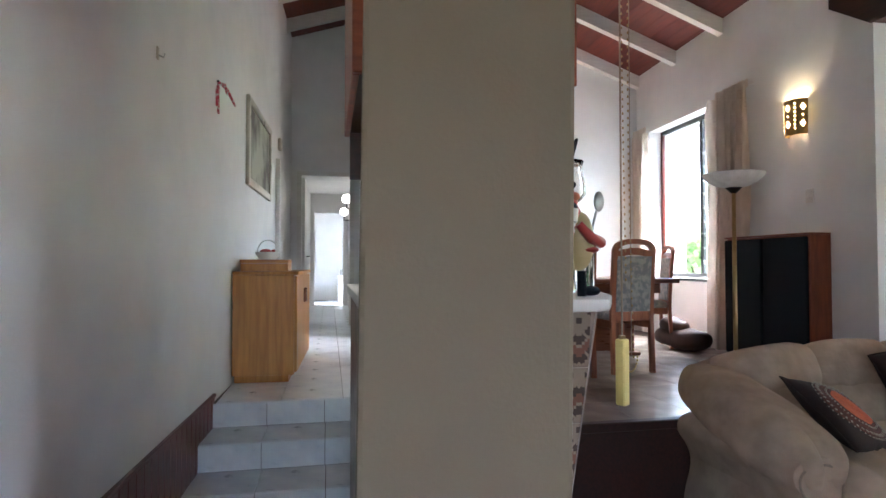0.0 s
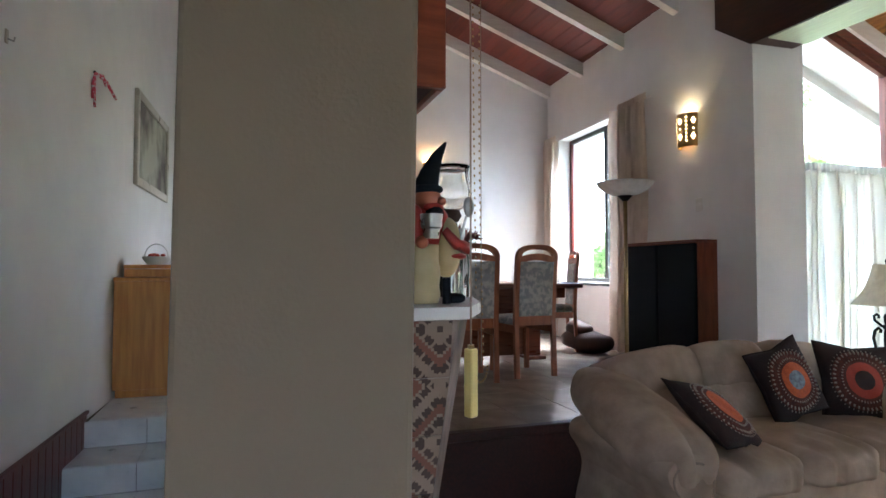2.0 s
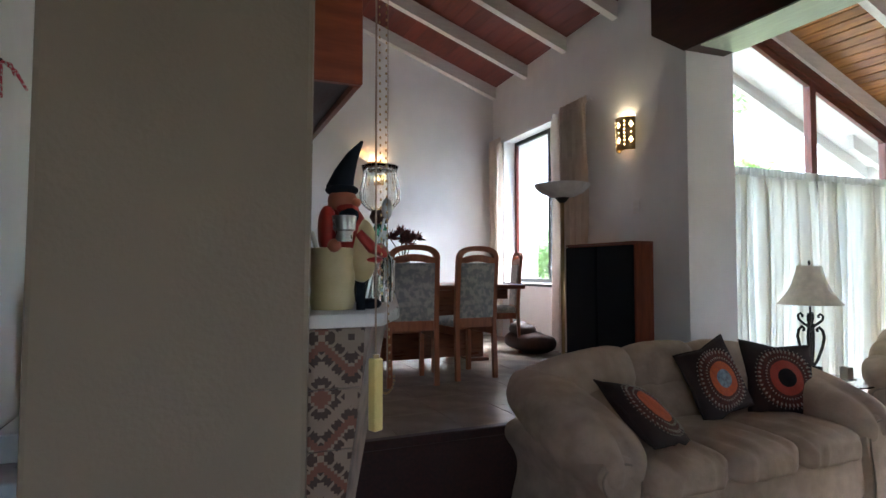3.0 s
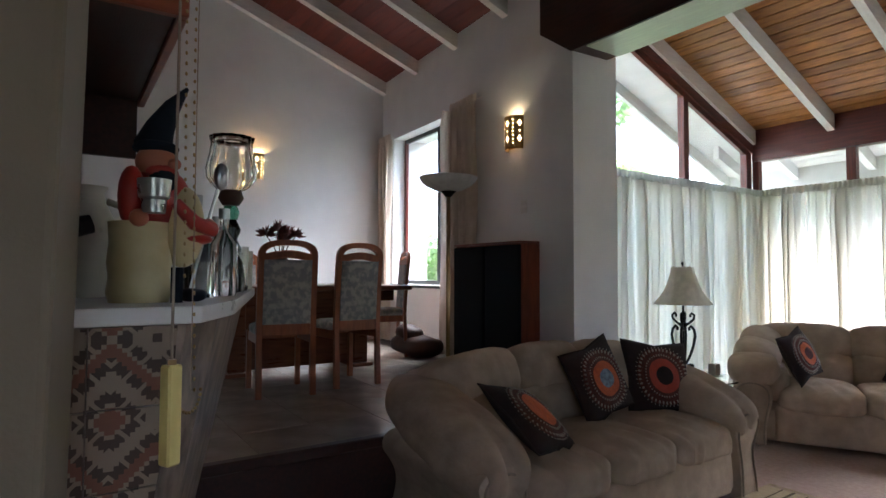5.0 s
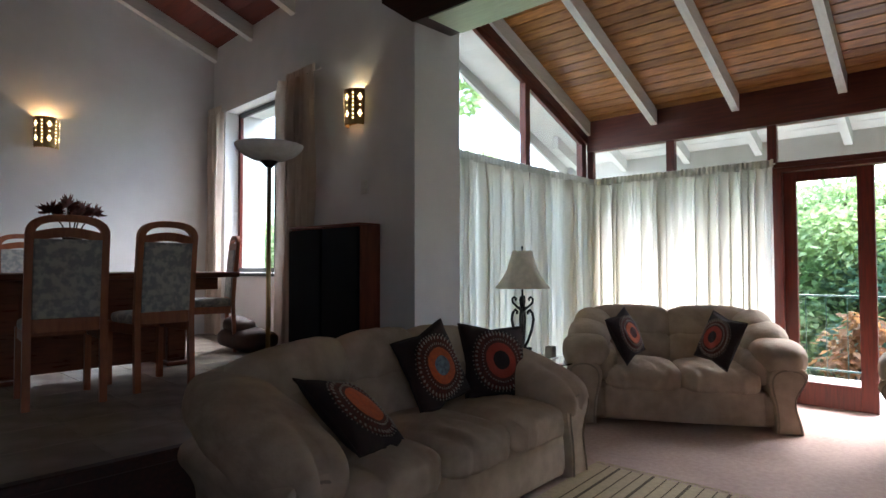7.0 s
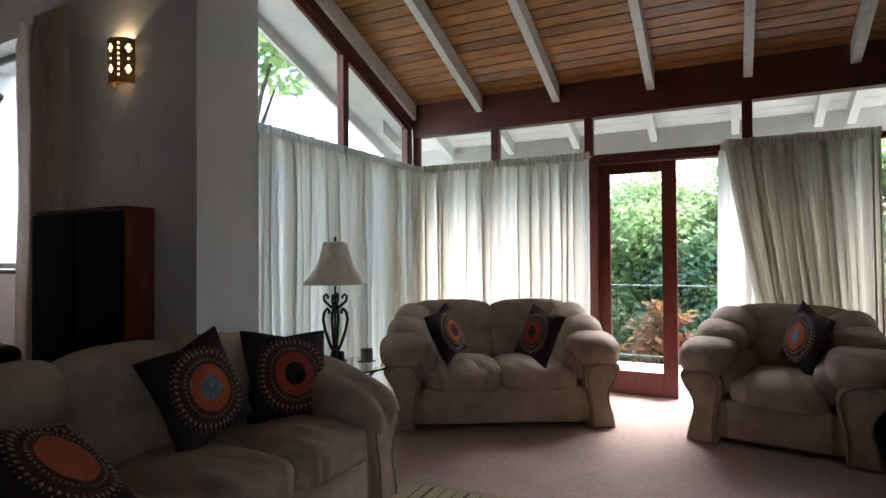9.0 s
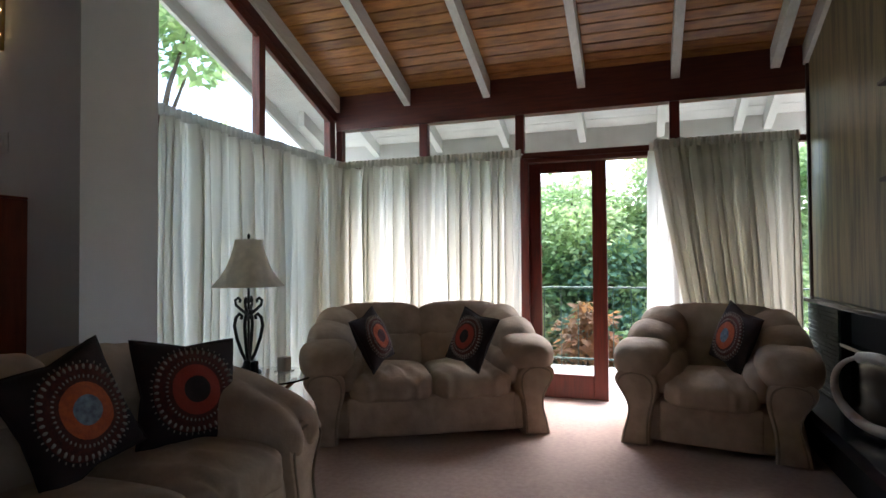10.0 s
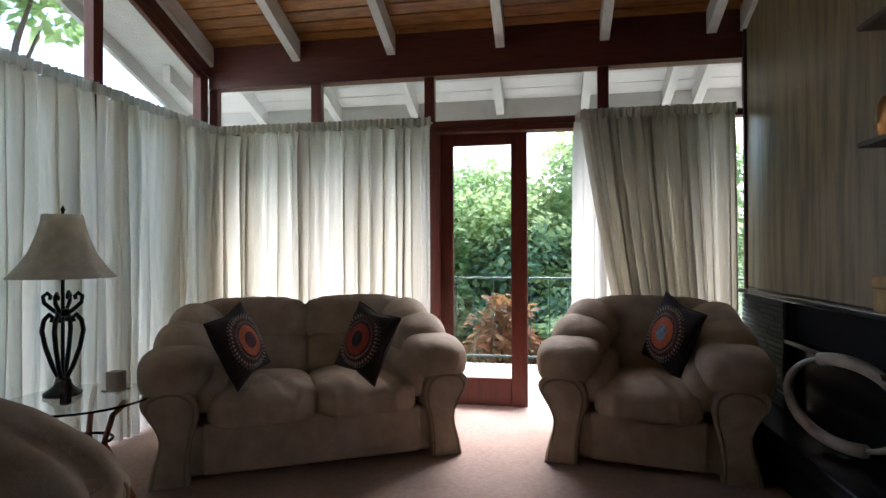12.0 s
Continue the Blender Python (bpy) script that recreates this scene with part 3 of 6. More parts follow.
def leaves(blobs, count, size, seed, spread=1.0):
    """Leaf pairs scattered through the clumps blobs [(centre, radii)]; each leaf is a bent blade."""
    rnd = random.Random(seed)
    verts, faces = [], []
    weights = [r[0] * r[1] * r[2] for _, r in blobs]
    for _ in range(count):
        c, r = rnd.choices(blobs, weights)[0]
        while True:
            v = Vector((rnd.gauss(0, 1), rnd.gauss(0, 1), rnd.gauss(0, 1)))
            if v.length > 0.1:
                break
        v = v.normalized() * (rnd.random() ** 0.33) * rnd.uniform(0.75, 1.1)
        p = Vector(c) + Vector((v.x * r[0], v.y * r[1], v.z * r[2]))
        s = size * rnd.uniform(0.6, 1.4)
        d = Vector((v.x + rnd.uniform(-0.7, 0.7), v.y + rnd.uniform(-0.7, 0.7), -0.25 + rnd.uniform(-0.6, 0.4))).normalized()
        n = (Vector((0, 0, 1)) + 0.6 * Vector((rnd.uniform(-1, 1), rnd.uniform(-1, 1), 0))).normalized()
        w = d.cross(n).normalized() * s * 0.32
        b = len(verts)
        mid = p + d * s * 0.5 + n * s * 0.08
        verts += [tuple(p), tuple(mid + w), tuple(p + d * s), tuple(mid - w)]
        faces += [(b, b + 1, b + 2), (b, b + 2, b + 3)]
    me = bpy.data.meshes.new("crown")
    me.from_pydata(verts, [], faces)
    return me


def tree(label, x, y, base, height, width, count, size, material, seed, clumps=26):
    rnd = random.Random(seed)
    t = thing("tree", label, "tree", Matrix.Translation((x, y, base)))
    bm = BM()
    tube(bm, [(0, 0, 0), (0.05, 0.03, height * 0.3), (-0.03, 0.05, height * 0.6), (0.02, 0, height * 0.85)], [width * 0.06, width * 0.05, width * 0.035, width * 0.01])
    blobs = []
    for k in range(clumps):
        f = rnd.uniform(0.12, 1.0)
        a = rnd.uniform(0, 6.28)
        reach = width * 0.5 * math.sin(math.pi * min(1, 0.2 + 0.8 * f)) ** 0.5 * rnd.uniform(0.45, 1.0)
        c = Vector((reach * math.cos(a), reach * math.sin(a), height * f))
        tube(bm, [(0, 0, height * f * 0.6), c * 0.5 + Vector((0, 0, height * f * 0.35)), c], [width * 0.02, width * 0.012, 0.006], 5)
        q = width * rnd.uniform(0.10, 0.19)
        blobs.append((c, (q * 1.25, q * 1.25, q * 0.8)))
    part("trunk", bm, M["bark"], t, smooth=True)
    me = leaves(blobs, count, size, seed + 100)
    me.materials.append(material)
    ob = new("crown", me)
    ob.parent = t
    return t


tree("tall leafy green tree beyond the terrace", 13.5, 2.6, -2.4, 5.0, 4.8, 46000, 0.12, M["leaf"], 1, 60)
tree("broad green tree beyond the terrace railing", 13.8, -0.2, -2.4, 5.8, 4.6, 46000, 0.12, M["leaf"], 2, 60)
tree("blue-green tree behind the railing", 12.6, 1.8, -2.4, 3.9, 3.4, 26000, 0.11, M["leaf2"], 3, 40)
tree("dark green tree at the garden edge", 15.5, 6.5, -2.4, 5.4, 5.0, 14000, 0.2, M["leaf2"], 4, 40)
tree("small shrub with rusty red leaves by the railing", 10.2, 1.95, -2.4, 3.0, 1.5, 4500, 0.12, M["leaf3"], 5, 26)
tree("light green shrub under the railing", 10.6, 0.9, -2.4, 2.6, 1.8, 6000, 0.13, M["leaf"], 6, 26)
tree("tree with thin leaves beside the gable", 10.2, 9.6, -2.4, 8.8, 4.0, 9000, 0.22, M["leaf"], 7, 30)
tree("garden tree seen through the dining window", 10.0, 13.5, -2.4, 4.6, 4.5, 9000, 0.2, M["leaf"], 8, 34)

# ---- materials of the things ----
M["suede"] = mat("taupe_suede_upholstery", (0.53, 0.41, 0.305), 0.8, color2=(0.42, 0.32, 0.235), scale=9, bump=0.45, bump_scale=22, blotch=0.08, spec=0.25)
M["suede_seam"] = mat("taupe_seam_cord", (0.34, 0.265, 0.20), 0.85, scale=30)
M["oak"] = mat("honey_oak_veneer", (0.60, 0.27, 0.055), 0.4, color2=(0.46, 0.185, 0.035), scale=3, stretch=(10, 10, 0.8), bump=0.05)
M["chairwood"] = mat("red_brown_chair_wood", (0.35, 0.115, 0.045), 0.4, color2=(0.24, 0.072, 0.03), scale=5, stretch=(6, 6, 1), bump=0.05)
M["tablewood"] = mat("dark_red_table_wood", (0.20, 0.065, 0.03), 0.3, color2=(0.13, 0.04, 0.02), scale=5, stretch=(1, 8, 8), bump=0.04)
M["floral"] = mat("grey_floral_upholstery", (0.43, 0.40, 0.36), 0.9, color2=(0.25, 0.25, 0.255), scale=24, detail=4, contrast=(0.42, 0.60), bump=0.15, bump_scale=200)
M["speakerwood"] = mat("red_brown_speaker_veneer", (0.27, 0.075, 0.035), 0.45, color2=(0.19, 0.05, 0.024), scale=5, stretch=(8, 8, 1), bump=0.04)
M["grille"] = mat("blue_black_speaker_cloth", (0.012, 0.016, 0.024), 0.95, spec=0.2, scale=60, bump=0.3, bump_scale=300)
M["iron"] = mat("black_wrought_iron", (0.018, 0.018, 0.018), 0.45, metal=0.6, scale=30, bump=0.2, bump_scale=80)
M["shade"] = mat("pale_lamp_shade_cloth", (0.94, 0.90, 0.82), 0.9, scale=20, bump=0.1, bump_scale=200, translucent=0.6)
M["opal"] = mat("opal_glass", (0.93, 0.95, 0.96), 0.2, scale=20, translucent=0.7)
M["opal_lit"] = mat("lit_opal_glass", (0.9, 0.9, 0.85), 0.3, glow=((1.0, 0.93, 0.78), 0.7))
M["brass"] = mat("brushed_brass_pole", (0.45, 0.32, 0.16), 0.35, metal=0.9, scale=30)
M["black"] = mat("black_gloss_stone", (0.012, 0.013, 0.015), 0.18, color2=(0.02, 0.022, 0.025), scale=12)
M["soot"] = mat("soot_black", (0.006, 0.006, 0.006), 0.95, scale=20)
M["slate"] = mat("dark_green_slate", (0.024, 0.042, 0.036), 0.65, color2=(0.013, 0.024, 0.022), scale=14, per_piece=0.25, bump=0.2)
M["horn"] = mat("polished_ivory_horn", (0.55, 0.49, 0.40), 0.3, color2=(0.36, 0.30, 0.24), scale=9, stretch=(1, 3, 1))
M["cushion"] = mat("dark_brown_cushion_cloth", (0.035, 0.018, 0.016), 0.85, color2=(0.02, 0.011, 0.011), scale=20, bump=0.3, bump_scale=200)
M["orange"] = mat("orange_embroidery", (0.62, 0.13, 0.035), 0.8, color2=(0.48, 0.09, 0.03), scale=60, bump=0.4, bump_scale=200)
M["crimson"] = mat("dull_red_embroidery", (0.42, 0.055, 0.03), 0.8, scale=60, bump=0.4, bump_scale=200)
M["blue"] = mat("grey_blue_embroidery", (0.25, 0.33, 0.40), 0.8, color2=(0.12, 0.14, 0.20), scale=40)
M["maroon"] = mat("maroon_brown_embroidery", (0.13, 0.035, 0.022), 0.85, color2=(0.07, 0.022, 0.017), scale=70, bump=0.4, bump_scale=200)
M["bead"] = mat("silver_cream_stitching", (0.40, 0.34, 0.28), 0.6, scale=60)
M["rug"] = mat("straw_striped_rug_cloth", (0.58, 0.47, 0.30), 0.95, scale=40, bump=0.6, bump_scale=220)
M["rug_dark"] = mat("dark_rug_stripe", (0.15, 0.11, 0.07), 0.95, scale=40, bump=0.6, bump_scale=220)
M["clear"] = glass("clear_glass", (0.97, 0.98, 0.98))
M["green_glass"] = glass("green_glass", (0.15, 0.55, 0.35))
M["dark_glass"] = mat("black_bottle_glass", (0.008, 0.012, 0.010), 0.08)
M["bar_top"] = mat("white_stone_slab", (0.72, 0.71, 0.69), 0.3, color2=(0.64, 0.63, 0.61), scale=6)
M["marble"] = mat("veined_pinkish_marble", (0.32, 0.245, 0.195), 0.42, color2=(0.105, 0.078, 0.064), scale=13, stretch=(1, 1, 0.8), contrast=(0.38, 0.62), detail=9)
M["ivory"] = mat("ivory_painted_clay", (0.60, 0.50, 0.27), 0.45, color2=(0.48, 0.38, 0.19), scale=9)
M["yellow"] = mat("pale_yellow_painted_wood", (0.72, 0.60, 0.22), 0.5, color2=(0.62, 0.50, 0.17), scale=12, stretch=(4, 4, 1))
M["redpaint"] = mat("red_painted_clay", (0.38, 0.03, 0.02), 0.4, scale=12)
M["skin"] = mat("terracotta_pink_paint", (0.42, 0.14, 0.075), 0.5, scale=12)
M["pewter"] = mat("dull_pewter", (0.42, 0.42, 0.41), 0.3, metal=0.9, scale=20)
M["brownclay"] = mat("dark_brown_leather", (0.075, 0.035, 0.025), 0.6, color2=(0.045, 0.022, 0.016), scale=9, bump=0.4, bump_scale=40)
M["cream"] = mat("cream_glaze", (0.50, 0.46, 0.38), 0.3, scale=9)
M["clay"] = mat("ochre_glazed_clay", (0.55, 0.35, 0.12), 0.55, color2=(0.36, 0.21, 0.07), scale=14, bump=0.2, bump_scale=60)
M["lit"] = mat("lamp_light_in_opening", (1, 0.8, 0.45), 0.5, glow=((1.0, 0.72, 0.28), 1.1))
M["protea"] = mat("dried_protea_petal", (0.20, 0.06, 0.045), 0.9, color2=(0.11, 0.035, 0.03), scale=30)
M["copper"] = mat("aged_copper", (0.55, 0.22, 0.06), 0.35, metal=0.85, color2=(0.35, 0.13, 0.04), scale=20)
M["travertine"] = mat("travertine_cladding", (0.25, 0.185, 0.10), 0.45, color2=(0.10, 0.072, 0.038), scale=6, stretch=(2.6, 2.6, 0.25), contrast=(0.34, 0.60), bump=0.25, bump_scale=24, blotch=0.16, detail=9)


# ---- lounge: upholstery ----
def sofa(name, label, w, seats, m, group, seed):
    """A puffy suede sofa of width w that faces -y: base, seat and back cushions, stepped pillow arms over waisted fronts."""
    rnd = random.Random(seed)
    t = thing(name, label, "sofa" if seats > 1 else "armchair", m, group)
    aw = 0.36
    inner = w / 2 - aw + 0.03
    part("base", box(BM(), -w / 2 + 0.10, w / 2 - 0.10, -0.40, 0.38, 0.03, 0.29, bevel=0.035, seg=3), M["suede"], t, smooth="auto")
    part("front_panel", box(BM(), -inner - 0.02, inner + 0.02, -0.435, -0.38, 0.04, 0.31, bevel=0.022, seg=3), M["suede"], t, smooth="auto")
    part("deck", box(BM(), -inner - 0.05, inner + 0.05, 0.24, 0.37, 0.26, 0.72, bevel=0.03, seg=2), M["suede"], t, smooth="auto")
    sw = 2 * inner / seats
    for k in range(seats):
        cx = -inner + sw * (k + 0.5)
        ph = rnd.uniform(0, 6)
        def dent(p, sw=sw, ph=ph):
            u, v = p.x / (sw / 2), p.y / 0.36
            edge = max(0.0, -v) ** 2.2
            up = 1 if p.z > 0 else 0
            p.z += 0.032 * (1 - u * u) * (1 - v * v) * up
            crease = abs(math.sin(8.5 * u + ph + 1.6 * v * math.sin(3 * u + ph))) ** 0.6
            p.z -= 0.034 * edge * (1 - crease) * (0.5 + 0.5 * math.sin(5 * u + 2 * ph)) * up
            p.z += 0.009 * math.sin(13 * u + 5 * v + ph) * max(0.0, 0.7 - v) * up * (1 - u * u)
            p.y += 0.020 * edge * (crease - 0.5)
            return p
        part("seat_cushion", puff(BM(), (cx, -0.13, 0.365), (sw + 0.02, 0.74, 0.19), 4.8, 120, 34, dent=dent), M["suede"], t, smooth=True)
        def dent2(p, sw=sw, ph=ph):
            u = p.x / (sw / 2)
            p.y += 0.006 * math.sin(9 * u + ph + 8 * p.z) * (1 - abs(u)) + (0.012 * math.cos(18 * u + ph) * max(0, p.z / 0.2) ** 2)
            p.y += 0.010 * abs(math.sin(6 * u + ph)) ** 0.5 * max(0.0, -p.z / 0.15) ** 2
            return p
        lean = pose(cx, 0.285, 0.52, -14, 0, 0)
        wide = 0.26 if seats == 1 else (0.13 if k in (0, seats - 1) else 0.0)
        side_shift = 0.0 if seats == 1 or wide == 0 else (-0.055 if k == 0 else 0.055)
        part("back_cushion_lower", puff(BM(), (0, 0, 0), (sw + 0.03, 0.30, 0.30), 4.2, 60, 24, m=lean, dent=dent2), M["suede"], t, smooth=True)
        droop = 7 * (k - 1) if seats > 2 else 0
        lean = pose(cx + side_shift, 0.345, 0.735 - 0.004 * abs(droop), -18, droop, 0)
        part("back_cushion_upper", puff(BM(), (0, 0, 0), (sw + 0.04 + wide, 0.31, 0.33), 3.4, 60, 24, m=lean, dent=dent2), M["suede"], t, smooth=True)
    part("back_frame", box(BM(), -w / 2 + 0.17, w / 2 - 0.17, 0.30, 0.48, 0.485, 0.80, bevel=0.07, seg=4), M["suede"], t, smooth="auto")
    for s in (-1, 1):
        ph = rnd.uniform(0, 6)
        def dent3(p, ph=ph):
            front = max(0.0, -p.y / 0.3)
            fold = abs(math.sin(17 * p.x + ph + 3 * p.z)) ** 0.6
            p.z -= 0.022 * front ** 2 * (1 - fold)
            p.y += 0.024 * front ** 2 * (1 - fold)
            p.x += 0.005 * math.sin(21 * p.y + ph)
            return p
        # swelling pillows, falling from the back to the front
        if seats > 2:
            part("arm_roll", puff(BM(), (0, 0, 0), (0.40, 1.02, 0.31), 2.8, 64, 40, m=pose(s * (w / 2 - 0.195), 0.0, 0.565, 15, s * -6, 0), dent=dent3), M["suede"], t, smooth=True)
        else:
            part("arm_pillow", puff(BM(), (0, 0, 0), (aw + 0.02, 0.50, 0.255), 2.8, 56, 24, m=pose(s * (w / 2 - aw / 2 + 0.01), -0.225, 0.56, 6, s * 2, 0), dent=dent3), M["suede"], t, smooth=True)
            part("arm_pillow", puff(BM(), (0, 0, 0), (aw * 1.0, 0.46, 0.30), 2.5, 56, 24, m=pose(s * (w / 2 - aw / 2 - 0.02), 0.01, 0.635, 14, s * -10, 0), dent=dent3), M["suede"], t, smooth=True)
            part("arm_pillow", puff(BM(), (0, 0, 0), (aw * 0.98, 0.44, 0.33), 2.5, 56, 24, m=pose(s * (w / 2 - aw / 2 - 0.06), 0.21, 0.70, 18, s * -16, 0), dent=dent3), M["suede"], t, smooth=True)
            part("arm_inner", puff(BM(), (0, 0, 0), (0.20, 0.72, 0.26), 3.0, 32, 16, m=pose(s * (w / 2 - aw + 0.03), -0.06, 0.46, 4, 0, 0)), M["suede"], t, smooth=True)
        # waisted side, pushed from the front to the back
        o, lift = w / 2, 0.90 if seats < 3 else 0.92
        prof = [(o - 0.055, 0.0), (o - 0.07, 0.10), (o - 0.105, 0.22), (o - 0.105, 0.30), (o - 0.07, 0.38), (o - 0.025, 0.44), (o - 0.015, 0.50), (o - 0.06, 0.55),
                (o - 0.18, 0.57), (o - 0.27, 0.53), (o - 0.30, 0.46), (o - 0.29, 0.36), (o - 0.26, 0.25), (o - 0.245, 0.10), (o - 0.25, 0.0)]
        prof = [(a, b * lift) for a, b in prof]
        for _ in range(2):
            prof = [q for a, b in zip(prof, prof[1:]) for q in ((0.75 * a[0] + 0.25 * b[0], 0.75 * a[1] + 0.25 * b[1]), (0.25 * a[0] + 0.75 * b[0], 0.25 * a[1] + 0.75 * b[1]))]
        prof = [(o - 0.055, 0.0)] + prof + [(o - 0.25, 0.0)]
        bm = prism(BM(), [(s * a, b) for a, b in prof], "y", -0.45, 0.38)
        bmesh.ops.bevel(bm, geom=[e for e in bm.edges if abs(e.verts[0].co.y - e.verts[1].co.y) < 1e-4 and e.verts[0].co.y < -0.4], offset=0.02, segments=2, profile=0.5, affect="EDGES")
        side = part("arm_side", bm, M["suede"], t, smooth="auto")
        front = [(s * a, -0.454, b) for a, b in prof]
        inset = [((x - s * (o - 0.165)) * 0.80 + s * (o - 0.165), y, 0.02 + (z - 0.02) * 0.92 + 0.01) for x, y, z in front]
        part("piping", tube(BM(), inset, 0.006, 6), M["suede_seam"], side)
    return t


sofa("sofa", "large taupe suede sofa with three puffy seat cushions", 2.23, 3, pose(3.58, 3.15, 0, 0, 0, 0.5), "lounge suite", 11)
sofa("loveseat", "taupe suede two-seat sofa before the terrace curtains", 1.80, 2, pose(6.36, 2.82, 0, 0, 0, -61), "lounge suite", 12)
sofa("armchair", "taupe suede armchair with puffy rolled arms", 1.22, 1, pose(6.66, 0.76, 0, 0, 0, -101), "lounge suite", 13)


def scatter_cushion(label, m, centre, ring, size=0.42):
    """A square stuffed cushion that stands in the x-z plane, worked face towards -y."""
    t = thing("scatter_cushion", label, "cushion", m, "embroidered cushions")
    h = size / 2
    def surf(u, v, side, lift=0.0):
        k = max(0.0, (1 - u * u) * (1 - v * v))
        d = 0.075 * k ** 0.45 + 0.004 * math.sin(9 * u + 5 * v) * k
        pinch = 1 - 0.15 * (1 - abs(u * v)) * max(abs(u), abs(v)) ** 3
        return Vector((u * h * pinch, side * (d + lift), v * h * pinch))
    bm = BM()
    n = 22
    for side in (-1, 1):
        g = [[bm.verts.new(surf(-1 + 2 * i / n, -1 + 2 * j / n, side)) for i in range(n + 1)] for j in range(n + 1)]
        for j in range(n):
            for i in range(n):
                f = (g[j][i], g[j][i + 1], g[j + 1][i + 1], g[j + 1][i])
                bm.faces.new(f if side < 0 else tuple(reversed(f)))
    bmesh.ops.remove_doubles(bm, verts=bm.verts, dist=1e-4)
    cover = part("cover", bm, M["cushion"], t, smooth=True)
    def annulus(name, r0, r1, material, lift, parent=t):
        bm = BM()
        seg, rr = 48, 5
        g = []
        for j in range(rr + 1):
            r = r0 + (r1 - r0) * j / rr
            g.append([bm.verts.new(surf(r * math.cos(2 * math.pi * i / seg), r * math.sin(2 * math.pi * i / seg), -1, lift)) for i in range(seg)])
        for a, b in zip(g, g[1:]):
            for i in range(seg):
                bm.faces.new((a[i], a[(i + 1) % seg], b[(i + 1) % seg], b[i]))
        return part(name, bm, material, parent, smooth=True)
    annulus("outer_band", 0.46, 0.80, M["maroon"], 0.0015)
    annulus("colour_ring", 0.24, 0.46, ring, 0.003)
    annulus("centre_disc", 0.001, 0.24, centre, 0.003)
    for count, r, sz, nm in ((40, 0.74, 0.023, "bead_ring"), (44, 0.56, 0.014, "stitch_ring"), (44, 0.84, 0.012, "stitch_ring")):
        bm = BM()
        for i in range(count):
            a = 2 * math.pi * i / count
            p = surf(r * math.cos(a), r * math.sin(a), -1, 0.004)
            puff(bm, p, (sz * 0.55, 0.006, sz), 2, 6, 4, m=Matrix.Translation(p) @ Matrix.Rotation(-a + math.pi / 2, 4, "Y") @ Matrix.Translation(-p))
        tagged(part(nm, bm, M["bead"], t, smooth=True), kind="stuff")
    # seam cord round the edge
    edge = [surf(u, v, -1) for u, v in [(-1 + i / 8, -1) for i in range(17)] + [(1, -1 + i / 8) for i in range(1, 17)] + [(1 - i / 8, 1) for i in range(1, 17)] + [(-1, 1 - i / 8) for i in range(1, 17)]]
    part("seam", tube(BM(), edge, 0.005, 5), M["cushion"], cover)
    return t


scatter_cushion("dark brown cushion with orange ring lying in the sofa corner", pose(3.03, 2.98, 0.60, -52, 0, 36) @ Matrix.Rotation(radians(22), 4, "Y"), M["orange"], M["orange"], 0.46)
scatter_cushion("dark brown cushion with orange ring and blue centre", pose(3.76, 3.19, 0.69, -20, -13, 6), M["blue"], M["orange"], 0.46)
scatter_cushion("dark brown cushion with red ring and black centre", pose(4.27, 3.14, 0.665, -20, 5, -20), M["cushion"], M["crimson"], 0.48)
scatter_cushion("dark brown cushion with orange ring leaning on the loveseat arm", pose(5.91, 3.04, 0.695, -22, -12, 2), M["maroon"], M["orange"], 0.39)
scatter_cushion("dark brown cushion with red ring leaning on the loveseat back", pose(6.14, 2.38, 0.69, -20, 10, -126), M["cushion"], M["crimson"], 0.39)
scatter_cushion("dark brown cushion with orange ring on the armchair", pose(6.60, 0.64, 0.70, -16, 14, -160), M["blue"], M["orange"], 0.42)

# ---- lounge: side table, lamp, rug ----
tb = thing("side_table", "round glass side table on curled metal legs", "table", pose(5.50, 3.66, 0))
part("glass_top", lathe(BM(), [(0.0, 0.468), (0.33, 0.468), (0.336, 0.474), (0.33, 0.48), (0.0, 0.48)], seg=48), M["clear"], tb, "clear glass top", smooth="auto").visible_shadow = False
for k in range(3):
    a = 2 * math.pi * k / 3 + 0.5
    pts = [(0.30 * math.cos(a), 0.30 * math.sin(a), 0.0), (0.22 * math.cos(a), 0.22 * math.sin(a), 0.12), (0.13 * math.cos(a), 0.13 * math.sin(a), 0.26),
           (0.18 * math.cos(a), 0.18 * math.sin(a), 0.40), (0.26 * math.cos(a), 0.26 * math.sin(a), 0.468)]
    part("leg", tube(BM(), pts, 0.014, 8), M["chairwood"], tb, smooth=True)
part("leg_ring", tube(BM(), [(0.135 * math.cos(i * 0.3142), 0.135 * math.sin(i * 0.3142), 0.26) for i in range(21)], 0.008, 6), M["iron"], tb, smooth=True)

